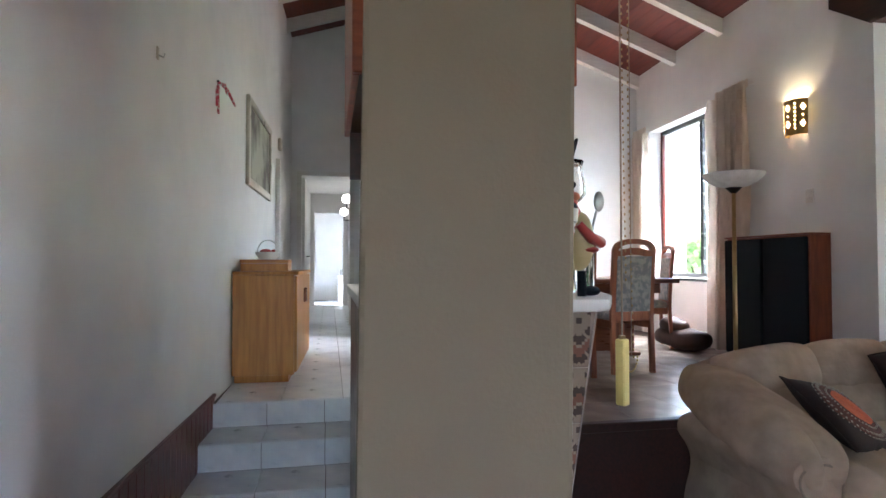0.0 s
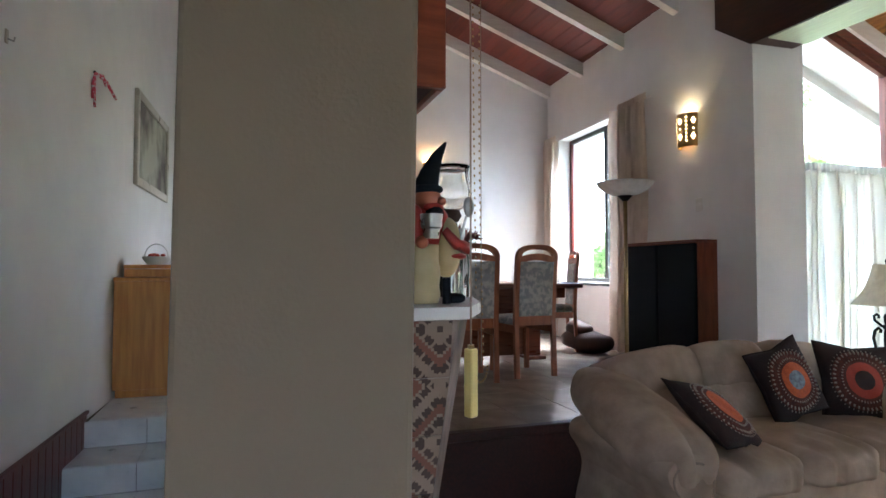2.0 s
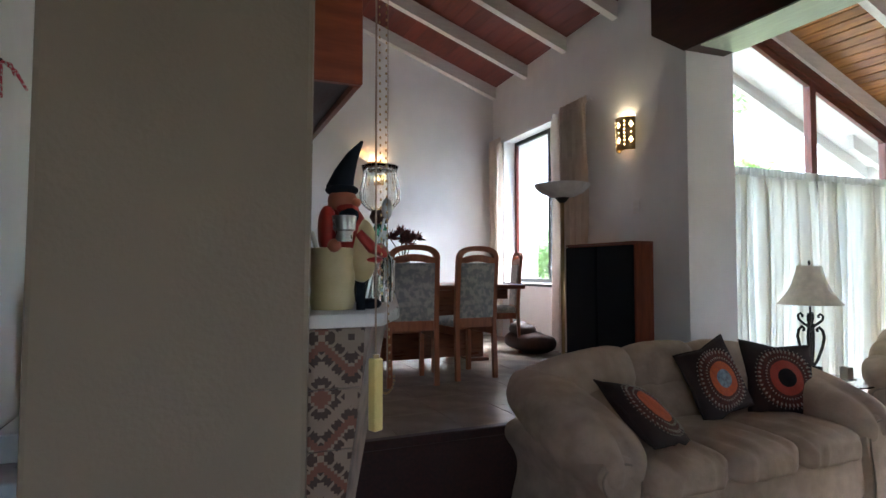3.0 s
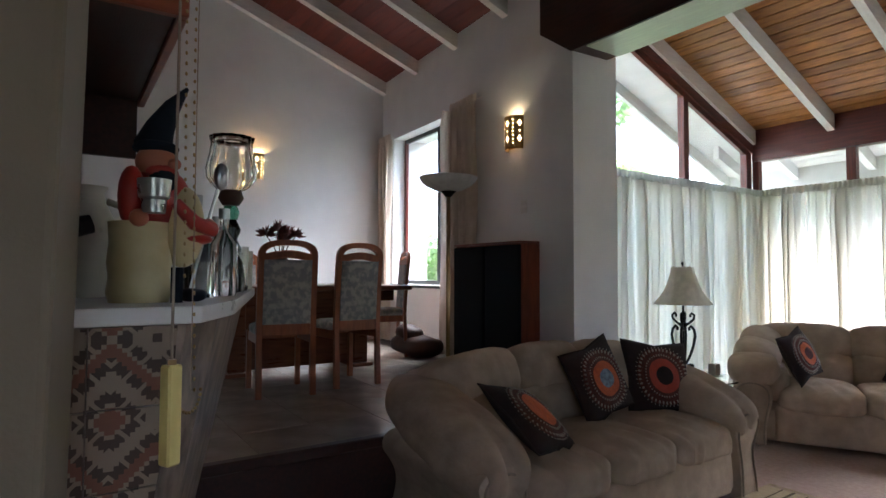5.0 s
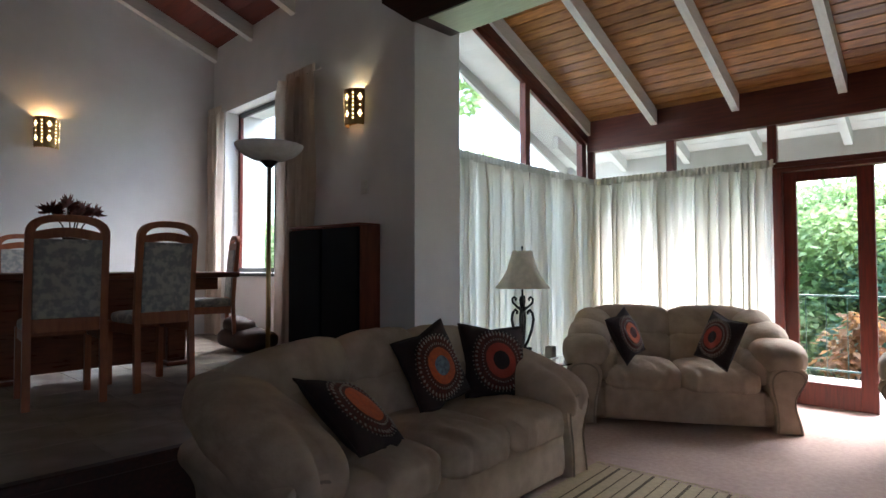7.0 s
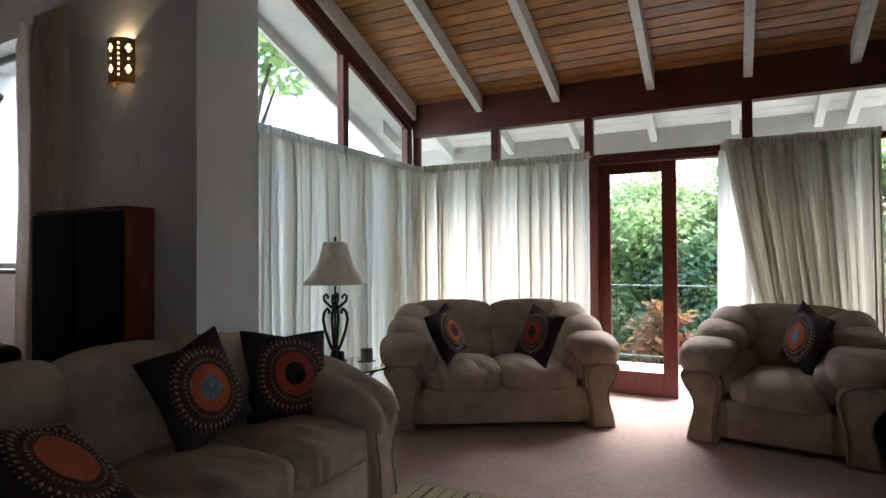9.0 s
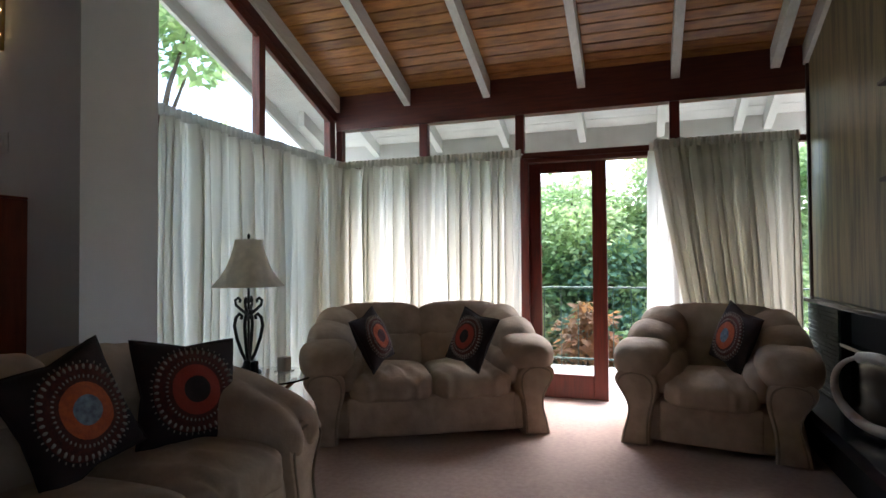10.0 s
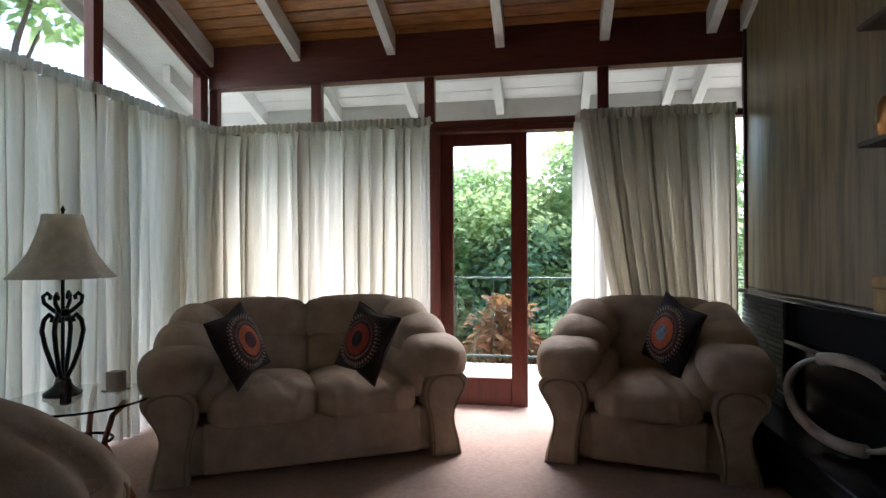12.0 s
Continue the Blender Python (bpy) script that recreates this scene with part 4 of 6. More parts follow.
lp = thing("table_lamp", "black wrought iron lamp with pale bell shade", "lamp", pose(5.52, 3.79, 0.481) @ Matrix.Diagonal((1, 1, 1.09, 1)))
part("foot", lathe(BM(), [(0.0, 0.0), (0.085, 0.0), (0.088, 0.012), (0.06, 0.03), (0.04, 0.05), (0.03, 0.085), (0.0, 0.085)], seg=28), M["iron"], lp, smooth="auto")
part("stem", tube(BM(), [(0, 0, 0.08), (0, 0, 0.62)], 0.009), M["iron"], lp)
for k in range(4):
    a = math.pi / 2 * k + 0.4
    ca, sa = math.cos(a), math.sin(a)
    pts = [(r * ca, r * sa, z) for r, z in ((0.02, 0.085), (0.045, 0.13), (0.078, 0.22), (0.095, 0.30), (0.085, 0.35), (0.06, 0.375), (0.045, 0.36), (0.05, 0.34))]
    part("scroll", tube(BM(), pts, 0.0115, 8), M["iron"], lp, smooth=True)
    pts = [(r * ca, r * sa, z) for r, z in ((0.01, 0.37), (0.05, 0.40), (0.085, 0.43), (0.09, 0.46), (0.07, 0.475), (0.055, 0.46), (0.06, 0.445))]
    part("scroll", tube(BM(), pts, 0.010, 8), M["iron"], lp, smooth=True)
part("collar", lathe(BM(), [(0, 0.37), (0.03, 0.37), (0.035, 0.385), (0.03, 0.40), (0, 0.40)], seg=16), M["iron"], lp, smooth="auto")
ripple = lambda a, z: 1 + 0.012 * math.cos(8 * a)
prof = [(0.240, 0.545), (0.190, 0.60), (0.148, 0.66), (0.118, 0.73), (0.097, 0.80), (0.090, 0.84)]
part("shade", lathe(BM(), prof + [(r - 0.004, z) for r, z in reversed(prof)] + [prof[0]], seg=64, ripple=ripple), M["shade"], lp, "pale cloth bell shade", smooth="auto")
part("finial", lathe(BM(), [(0, 0.82), (0.01, 0.83), (0.006, 0.85), (0.012, 0.865), (0.0, 0.885)], seg=12), M["iron"], lp, smooth=True)
part("harp", tube(BM(), [(0, 0, 0.60), (0.05, 0, 0.68), (0.045, 0, 0.79), (0, 0, 0.83)], 0.003, 5), M["iron"], lp)

cd = thing("candle_glass", "square cream candle in a glass on the side table", "candle", pose(5.66, 3.60, 0.481))
part("candle", box(BM(), -0.035, 0.035, -0.035, 0.035, 0.004, 0.10, bevel=0.006, seg=2), M["cream"], cd, smooth="auto")
part("dish", box(BM(), -0.05, 0.05, -0.05, 0.05, 0, 0.006, bevel=0.002), M["clear"], cd)
rm = single("remote_control", box(BM(), -0.02, 0.02, -0.02, 0.02, 0, 0.12, bevel=0.006), M["black"], "small black box standing on the glass table", "box", pose(5.36, 3.62, 0.481))

rg = thing("rug", "straw coloured woven rug with dark stripes and fringe", "rug", pose(4.02, 1.86, 0, 0, 0, 2))
part("field", box(BM(), -0.78, 0.78, -0.85, 0.85, 0.001, 0.012, bevel=0.003), M["rug"], rg)
for k in range(23):
    y = -0.80 + 0.07 * k
    part("stripe", box(BM(), -0.782, 0.782, y, y + (0.006 if k % 3 else 0.016), 0.0125, 0.0145), M["rug_dark"], rg)
bm = BM()
rnd = random.Random(3)
for k in range(170):
    y = -0.84 + 1.68 * k / 169
    for s in (-1, 1):
        tube(bm, [(s * 0.775, y, 0.008), (s * 0.81, y + rnd.uniform(-0.01, 0.01), 0.012), (s * 0.85, y + rnd.uniform(-0.02, 0.02), 0.004)], 0.0025, 4)
tagged(part("fringe", bm, M["rug"], rg), kind="stuff")

# ---- fireplace ----
setting("trim_cladding", box(BM(), 3.9, 7.355, Y_CHIM + 0.002, Y_CHIM + 0.04, 0.946, 4.6, bevel=0.004), M["travertine"], "streaked travertine cladding above the fireplace", "cladding")
setting("trim_chimney_post", box(BM(), 7.358, 7.388, Y_CHIM + 0.002, Y_CHIM + 0.06, 0.0, 2.9, bevel=0.004), M["beam"], "dark timber post beside the fireplace wall", "post")
YF = Y_CHIM + 0.07
fp = thing("fireplace", "low black fireplace with green slate strips and raised hearth", "fireplace")
part("mantel", box(BM(), 3.9, 7.355, Y_CHIM + 0.002, YF + 0.05, 0.915, 0.945, bevel=0.005), M["black"], fp)
part("surround", box(BM(), 6.62, 7.355, Y_CHIM + 0.002, YF, 0.28, 0.914), M["soot"], fp)
part("niche_back", box(BM(), 4.6, 6.62, Y_CHIM + 0.003, Y_CHIM + 0.012, 0.69, 0.914), M["soot"], fp)
part("niche_ledge", box(BM(), 4.6, 6.62, Y_CHIM + 0.002, YF + 0.01, 0.665, 0.69, bevel=0.004), M["black"], fp)
part("lower_panel", box(BM(), 4.6, 6.62, Y_CHIM + 0.002, Y_CHIM + 0.02, 0.28, 0.664), M["black"], fp)
part("hearth", box(BM(), 3.9, 7.355, Y_CHIM + 0.002, 0.235, 0.20, 0.278, bevel=0.006), M["black"], fp)
part("hearth_plinth", box(BM(), 3.9, 7.355, Y_CHIM + 0.002, 0.20, 0.001, 0.199), M["soot"], fp)
rnd = random.Random(5)
strip = mesh("slate_strip", box(BM(), -0.5, 0.5, 0, 0.012, 0, 0.026, bevel=0.002), M["slate"])
for r in range(20):
    x = 6.63
    while x < 7.34:
        ln = min(rnd.uniform(0.10, 0.26), 7.345 - x)
        if ln > 0.03:
            ob = new("slate_strip", strip)
            ob.parent = fp
            ob.location = (x + ln / 2, YF + rnd.uniform(0, 0.004), 0.286 + 0.031 * r)
            ob.scale = (ln - 0.006, 1, 1)
        x += ln
hr = thing("horn_ornament", "pair of pale curved horns set as a ring on the hearth", "ornament", pose(5.84, 0.075, 0.279, 0, 0, 20))
for s in (0, 1):
    pts, rs = [], []
    for i in range(25):
        f = i / 24
        a = radians(-112 + 205 * f) if s == 0 else radians(68 + 205 * f)
        pts.append((0.31 * math.cos(a), 0.012 * (1 - 2 * s) * f, 0.24 + 0.19 * math.sin(a)))
        rs.append(0.030 * (1 - 0.80 * f ** 1.6))
    part("horn", tube(BM(), pts, rs, 12), M["horn"], hr, smooth=True)
part("stand", box(BM(), -0.07, 0.07, -0.04, 0.04, 0, 0.025, bevel=0.006), M["black"], hr)
for z in (1.615, 2.09):
    sh = thing("wall_shelf", "small dark bracket shelf on the travertine wall", "shelf", pose(5.46, Y_CHIM + 0.041, z), "bracket shelves")
    part("board", box(BM(), -0.14, 0.14, 0, 0.14, 0, 0.022, bevel=0.004), M["beam"], sh)
    part("bracket", prism(BM(), [(0.0, -0.10), (0.10, -0.001), (0.0, -0.001)], "x", -0.012, 0.012), M["beam"], sh)
lt = thing("lantern", "small pierced copper lantern on a bracket shelf", "lantern", pose(5.46, Y_CHIM + 0.115, 1.638))
part("body", lathe(BM(), [(0, 0), (0.055, 0), (0.06, 0.02), (0.06, 0.12), (0.045, 0.15), (0.02, 0.17), (0, 0.175)], seg=20), M["copper"], lt, smooth="auto")
for k in range(8):
    a = k * math.pi / 4
    part("opening", puff(BM(), (0.06 * math.cos(a), 0.06 * math.sin(a), 0.075), (0.014, 0.014, 0.05), 2, 8, 6), M["ivory"], lt, smooth=True)
bx = thing("carved_box", "small carved wooden box on the mantel", "box", pose(5.56, 0.01, 0.946))
part("body", box(BM(), -0.075, 0.075, -0.04, 0.04, 0, 0.10, bevel=0.004), M["clay"], bx)
part("lid", box(BM(), -0.08, 0.08, -0.045, 0.045, 0.102, 0.15, bevel=0.008, seg=2), M["clay"], bx)

# ---- wall lamps ----
def sconce(label, m, seed):
    """A half-round pierced clay lamp on a wall that faces -y, open above and below, with a lit bulb inside."""
    t = thing("wall_lamp", label, "lamp", m, "pierced clay wall lamps")
    bm = BM()
    n = 20
    R, T, H = 0.105, 0.008, 0.30
    g = []
    for r, z in ((R, 0.0), (R * 1.03, H * 0.5), (R * 1.06, H), (R * 1.06 - T, H), (R * 1.03 - T, H * 0.5), (R - T, 0.0), (R, 0.0)):
        g.append([bm.verts.new((r * math.cos(math.pi + math.pi * i / n), r * 0.95 * math.sin(math.pi + math.pi * i / n), z)) for i in range(n + 1)])
    for a, b in zip(g, g[1:]):
        for i in range(n):
            bm.faces.new((a[i], a[i + 1], b[i + 1], b[i]))
    bmesh.ops.remove_doubles(bm, verts=bm.verts, dist=1e-5)
    bmesh.ops.recalc_face_normals(bm, faces=bm.faces)
    shell = part("clay_shell", bm, M["clay"], t, smooth="auto")
    spots = []
    for col in range(5):
        a0 = math.pi + math.pi * (0.14 + 0.18 * col)
        if col % 2 == 0:
            for zc in (0.23, 0.09):
                spots += [(a0 + da, zc + dz, 0.0095) for da, dz in ((0.11, 0), (-0.11, 0), (0, 0.019), (0, -0.019))]
            spots += [(a0, 0.16, 0.007)]
        else:
            spots += [(a0, 0.05 + 0.035 * k, 0.007) for k in range(7)]
    for a, z, r in spots:
        rr = 0.105 * (1 + 0.06 * z / 0.30) + 0.0012
        bm = BM()
        c = Vector((rr * math.cos(a), rr * 0.95 * math.sin(a), z))
        nrm = Vector((math.cos(a), math.sin(a), 0))
        u = Vector((-math.sin(a), math.cos(a), 0))
        ring = [bm.verts.new(c + u * r * math.cos(k * math.pi / 4) + Vector((0, 0, 1)) * r * math.sin(k * math.pi / 4)) for k in range(8)]
        bm.faces.new(ring)
        part("lit_hole", bm, M["lit"], shell)
    part("back_plate", box(BM(), -0.10, 0.10, -0.006, -0.001, 0.02, 0.26), M["clay"], t)
    part("bulb", puff(BM(), (0, -0.05, 0.15), (0.045, 0.045, 0.09), 2, 14, 10), M["opal_lit"], t, smooth=True)
    return t


p0 = WW0 + wdir * 0.735
sconce("pierced ochre clay wall lamp glowing beside the window", pose(p0.x, p0.y, 2.46, 0, 0, -90), 1)
sconce("pierced ochre clay wall lamp glowing on the back wall", pose(2.92, 7.635, 2.43, 0, 0, 0), 2)
for nm, loc, col, e in (("wall_lamp_light", (p0.x - 0.055, p0.y, 2.70), (1.0, 0.85, 0.52), 0.3), ("wall_lamp_light_back", (2.92, 7.58, 2.67), (1.0, 0.62, 0.28), 0.5)):
    li = new(nm, bpy.data.lights.new(nm, "POINT"))
    li.data.energy, li.data.color, li.data.shadow_soft_size = e, col, 0.02
    li.location = loc
sw = thing("light_switch", "white plastic light switch on the window wall", "switch", pose(*on_east(0.62, 0.0), 1.93, 0, 0, -90))
part("plate", box(BM(), -0.04, 0.04, -0.009, -0.001, -0.06, 0.06, bevel=0.003), M["whitewood"], sw)
part("rocker", box(BM(), -0.012, 0.012, -0.014, -0.0095, -0.02, 0.02, bevel=0.002), M["whitewood"], sw)

# ---- dining place ----
fl = thing("floor_lamp", "tall floor lamp with white opal uplighter bowl", "lamp", pose(3.08, 3.79, UP + 0.003) @ Matrix.Diagonal((1, 1, 0.962, 1)))
part("base", lathe(BM(), [(0, 0), (0.13, 0), (0.135, 0.012), (0.12, 0.022), (0.02, 0.03), (0, 0.03)], seg=32), M["brass"], fl, smooth="auto")
part("pole", tube(BM(), [(0, 0, 0.025), (0, 0, 1.40)], 0.013, 12), M["brass"], fl, smooth=True)
part("cup", lathe(BM(), [(0, 1.385), (0.018, 1.39), (0.035, 1.41), (0.05, 1.425), (0, 1.43)], seg=20), M["iron"], fl, smooth="auto")
prof = [(0.045, 1.425), (0.09, 1.435), (0.14, 1.46), (0.172, 1.49), (0.185, 1.515)]
part("bowl", lathe(BM(), prof + [(r - 0.006, z + 0.004) for r, z in reversed(prof)] + [(0.0, 1.435)], seg=48), M["opal"], fl, "white opal glass bowl", smooth="auto")

for k, y in enumerate((4.70, 5.19)):
    sp = thing("loudspeaker", "tall black-fronted loudspeaker with red-brown wooden sides", "loudspeaker", pose(4.385, y, UP + 0.003, 0, 0, 0), "pair of loudspeakers")
    part("cabinet", box(BM(), -0.10, 0.125, -0.24, 0.24, 0.02, 1.12, bevel=0.006), M["speakerwood"], sp)
    part("front_grille", box(BM(), -0.135, -0.101, -0.232, 0.232, 0.05, 1.105, bevel=0.01, seg=2), M["grille"], sp, "blue-black cloth front")
    part("top_board", box(BM(), -0.125, 0.13, -0.242, 0.242, 1.121, 1.135, bevel=0.004), M["speakerwood"], sp)
    part("plinth", box(BM(), -0.09, 0.115, -0.22, 0.22, 0.0, 0.02), M["beam"], sp)


def dining_chair():
    """A high-backed chair that faces +y, its back at y = 0."""
    t = thing("dining_chair", "high-backed red-brown wooden chair with grey floral upholstery", "chair", None, "chairs round the dining table")
    W, H = 0.43, 1.08
    def yb(z):
        return -0.05 * max(0.0, (z - 0.45) / 0.63) ** 1.4
    for s in (-1, 1):
        pts = [(s * (W / 2 - 0.02), yb(z) + (0.05 * (0.45 - z) / 0.45 * -0.4 if z < 0.45 else 0), z) for z in (0.0, 0.15, 0.30, 0.45, 0.60, 0.75, 0.90, 0.98)]
        bm = BM()
        for a, b in zip(pts, pts[1:]):
            x, ya, za = a
            _, yc, zc = b
            v = [bm.verts.new((x + dx, y_ + dy, z_)) for z_, y_ in ((za, ya), (zc, yc)) for dx, dy in ((-0.021, -0.016), (0.021, -0.016), (0.021, 0.016), (-0.021, 0.016))]
            for i in range(4):
                bm.faces.new((v[i], v[(i + 1) % 4], v[4 + (i + 1) % 4], v[4 + i]))
        bmesh.ops.remove_doubles(bm, verts=bm.verts, dist=1e-4)
        bmesh.ops.holes_fill(bm, edges=bm.edges)
        part("back_leg", bm, M["chairwood"], t)
        part("front_leg", prism(BM(), [(s * 0.19 - 0.019, 0.40), (s * 0.19 + 0.019, 0.40), (s * 0.19 + 0.019, 0.438), (s * 0.19 - 0.019, 0.438)], "z", 0.0, 0.43), M["chairwood"], t)
        part("side_rail", box(BM(), s * 0.19 - 0.012, s * 0.19 + 0.012, 0.018, 0.40, 0.36, 0.425, bevel=0.004), M["chairwood"], t)
    # arched crest with a hand slot: outer and inner arcs
    n = 18
    bm = BM()
    ring = []
    for i in range(n + 1):
        a = math.pi * i / n
        for r, w_, h_ in ((0, W / 2 + 0.001, 0.115), (1, W / 2 - 0.047, 0.075)):
            x = -math.copysign(abs(math.cos(a)) ** 0.75, math.cos(a)) * w_
            z = 0.97 + h_ * math.sin(a) ** 0.8
            ring.append([bm.verts.new((x, yb(z) + d, z)) for d in (-0.018, 0.018)])
    for i in range(n):
        o0, i0, o1, i1 = ring[2 * i], ring[2 * i + 1], ring[2 * i + 2], ring[2 * i + 3]
        bm.faces.new((o0[0], o1[0], i1[0], i0[0]))
        bm.faces.new((o0[1], i0[1], i1[1], o1[1]))
        bm.faces.new((o0[0], o0[1], o1[1], o1[0]))
        bm.faces.new((i0[0], i1[0], i1[1], i0[1]))
    for e in (0, n):
        o, q = ring[2 * e], ring[2 * e + 1]
        bm.faces.new((o[0], q[0], q[1], o[1]) if e == 0 else (o[0], o[1], q[1], q[0]))
    part("crest_rail", bm, M["chairwood"], t, smooth="auto")
    # slot rail, arched, under the hand slot
    bm = BM()
    top, low = [], []
    for i in range(n + 1):
        x = -0.175 + 0.35 * i / n
        zt, zl = 0.985 + 0.028 * math.sin(math.pi * i / n), 0.93 + 0.028 * math.sin(math.pi * i / n)
        top.append([bm.verts.new((x, yb(zt) + d, zt)) for d in (-0.015, 0.015)])
        low.append([bm.verts.new((x, yb(zl) + d, zl)) for d in (-0.015, 0.015)])
    for i in range(n):
        bm.faces.new((low[i][0], low[i + 1][0], top[i + 1][0], top[i][0]))
        bm.faces.new((low[i][1], top[i][1], top[i + 1][1], low[i + 1][1]))
        bm.faces.new((top[i][0], top[i + 1][0], top[i + 1][1], top[i][1]))
        bm.faces.new((low[i][0], low[i][1], low[i + 1][1], low[i + 1][0]))
    part("slot_rail", bm, M["chairwood"], t, smooth="auto")
    part("lower_back_rail", box(BM(), -0.175, 0.175, -0.014, 0.014, 0.42, 0.50, bevel=0.004), M["chairwood"], t)
    bm = BM()
    for z0_, z1_ in ((0.50, 0.65), (0.65, 0.80), (0.80, 0.945)):
        y0_, y1_ = yb(z0_), yb(z1_)
        v = [bm.verts.new((x, y_ + d, z_)) for z_, y_ in ((z0_, y0_), (z1_, y1_)) for x, d in ((-0.172, -0.022), (0.172, -0.022), (0.172, 0.024), (-0.172, 0.024))]
        for i in range(4):
            bm.faces.new((v[i], v[(i + 1) % 4], v[4 + (i + 1) % 4], v[4 + i]))
    bmesh.ops.remove_doubles(bm, verts=bm.verts, dist=1e-4)
    bmesh.ops.holes_fill(bm, edges=bm.edges)
    part("back_pad", bm, M["floral"], t, "grey floral cloth", smooth="auto")
    part("seat_pad", puff(BM(), (0, 0.215, 0.455), (0.43, 0.44, 0.085), 4.0, 36, 12), M["floral"], t, smooth=True)
    part("front_rail", box(BM(), -0.19, 0.19, 0.405, 0.43, 0.36, 0.425, bevel=0.004), M["chairwood"], t)
    return t


ch = dining_chair()
ch.matrix_world = pose(2.375, 4.76, UP + 0.003, 0, 0, -6) @ Matrix.Diagonal((0.95, 1, 1.0, 1))
copy_thing(ch, pose(2.95, 4.84, UP + 0.003, 0, 0, 4) @ Matrix.Diagonal((0.95, 1, 1.0, 1)))
copy_thing(ch, pose(4.08, 6.16, UP + 0.003, 0, 0, 72))
copy_thing(ch, pose(2.66, 7.15, UP + 0.003, 0, 0, 180))

tbl = thing("dining_table", "dark red-brown wooden dining table on broad pedestal ends", "table", pose(2.90, 6.05, UP + 0.003))
part("tabletop", box(BM(), -1.00, 0.93, -0.55, 0.50, 0.70, 0.745, bevel=0.01, seg=2), M["tablewood"], tbl, smooth="auto")
part("apron", box(BM(), -0.85, 0.80, -0.42, 0.38, 0.60, 0.699), M["tablewood"], tbl)
for x in (-0.62, 0.5):
    part("pedestal", box(BM(), x - 0.07, x + 0.07, -0.34, 0.30, 0.03, 0.60, bevel=0.008), M["tablewood"], tbl)
    part("foot", box(BM(), x - 0.10, x + 0.10, -0.40, 0.36, 0.0, 0.03, bevel=0.006), M["tablewood"], tbl)
part("stretcher", box(BM(), -0.55, 0.43, -0.30, -0.26, 0.04, 0.60, bevel=0.004), M["tablewood"], tbl)
single("place_mat", box(BM(), -0.2, 0.2, -0.14, 0.14, 0, 0.006, bevel=0.002), M["cream"], "pale place mat lying on the dining table", "mat", pose(2.92, 5.72, UP + 0.749))

fw = thing("dried_flowers", "dried brown proteas in a dark vase on the table", "flowers", pose(2.72, 5.98, UP + 0.749))
part("vase", lathe(BM(), [(0, 0), (0.07, 0), (0.10, 0.08), (0.09, 0.18), (0.06, 0.24), (0.07, 0.28), (0.06, 0.28), (0.05, 0.24), (0, 0.23)], seg=24), M["brownclay"], fw, smooth="auto")
rnd = random.Random(9)
for hx, hz in ((-0.14, 0.50), (-0.05, 0.54), (0.07, 0.52), (0.15, 0.50), (0.02, 0.46)):
    hy = rnd.uniform(-0.06, 0.06)
    part("stem", tube(BM(), [(0, 0, 0.2), (hx * 0.5, hy * 0.5, 0.36), (hx, hy, hz - 0.05)], 0.005, 5), M["bark"], fw)
    bm = BM()
    for k in range(64):
        a, e = rnd.uniform(0, 6.28), rnd.uniform(-0.2, 1.3)
        d = Vector((math.cos(a) * math.cos(e), math.sin(a) * math.cos(e), math.sin(e)))
        u = d.orthogonal().normalized() * 0.013
        b = Vector((hx, hy, hz - 0.05))
        ln = rnd.uniform(0.07, 0.115)
        v = [bm.verts.new(q) for q in (b, b + d * ln * 0.6 + u, b + d * ln, b + d * ln * 0.6 - u)]
        bm.faces.new(v)
    part("flower_head", bm, M["protea"], fw)

bag = thing("leather_bag", "slumped dark brown leather bag on the dining floor", "bag", pose(4.17, 5.98, UP + 0.003, 0, 0, 20))
part("body", puff(BM(), (0, 0, 0.11), (0.34, 0.60, 0.22), 2.6, 30, 14, dent=lambda p: p + Vector((0.012 * math.sin(17 * p.y), 0, 0.016 * math.sin(13 * p.y + 8 * p.x)))), M["brownclay"], bag, smooth=True)
part("flap", puff(BM(), (0.0, 0.10, 0.23), (0.26, 0.30, 0.17), 2.4, 24, 12, dent=lambda p: p + Vector((0, 0, 0.015 * math.sin(21 * p.y)))), M["brownclay"], bag, smooth=True)

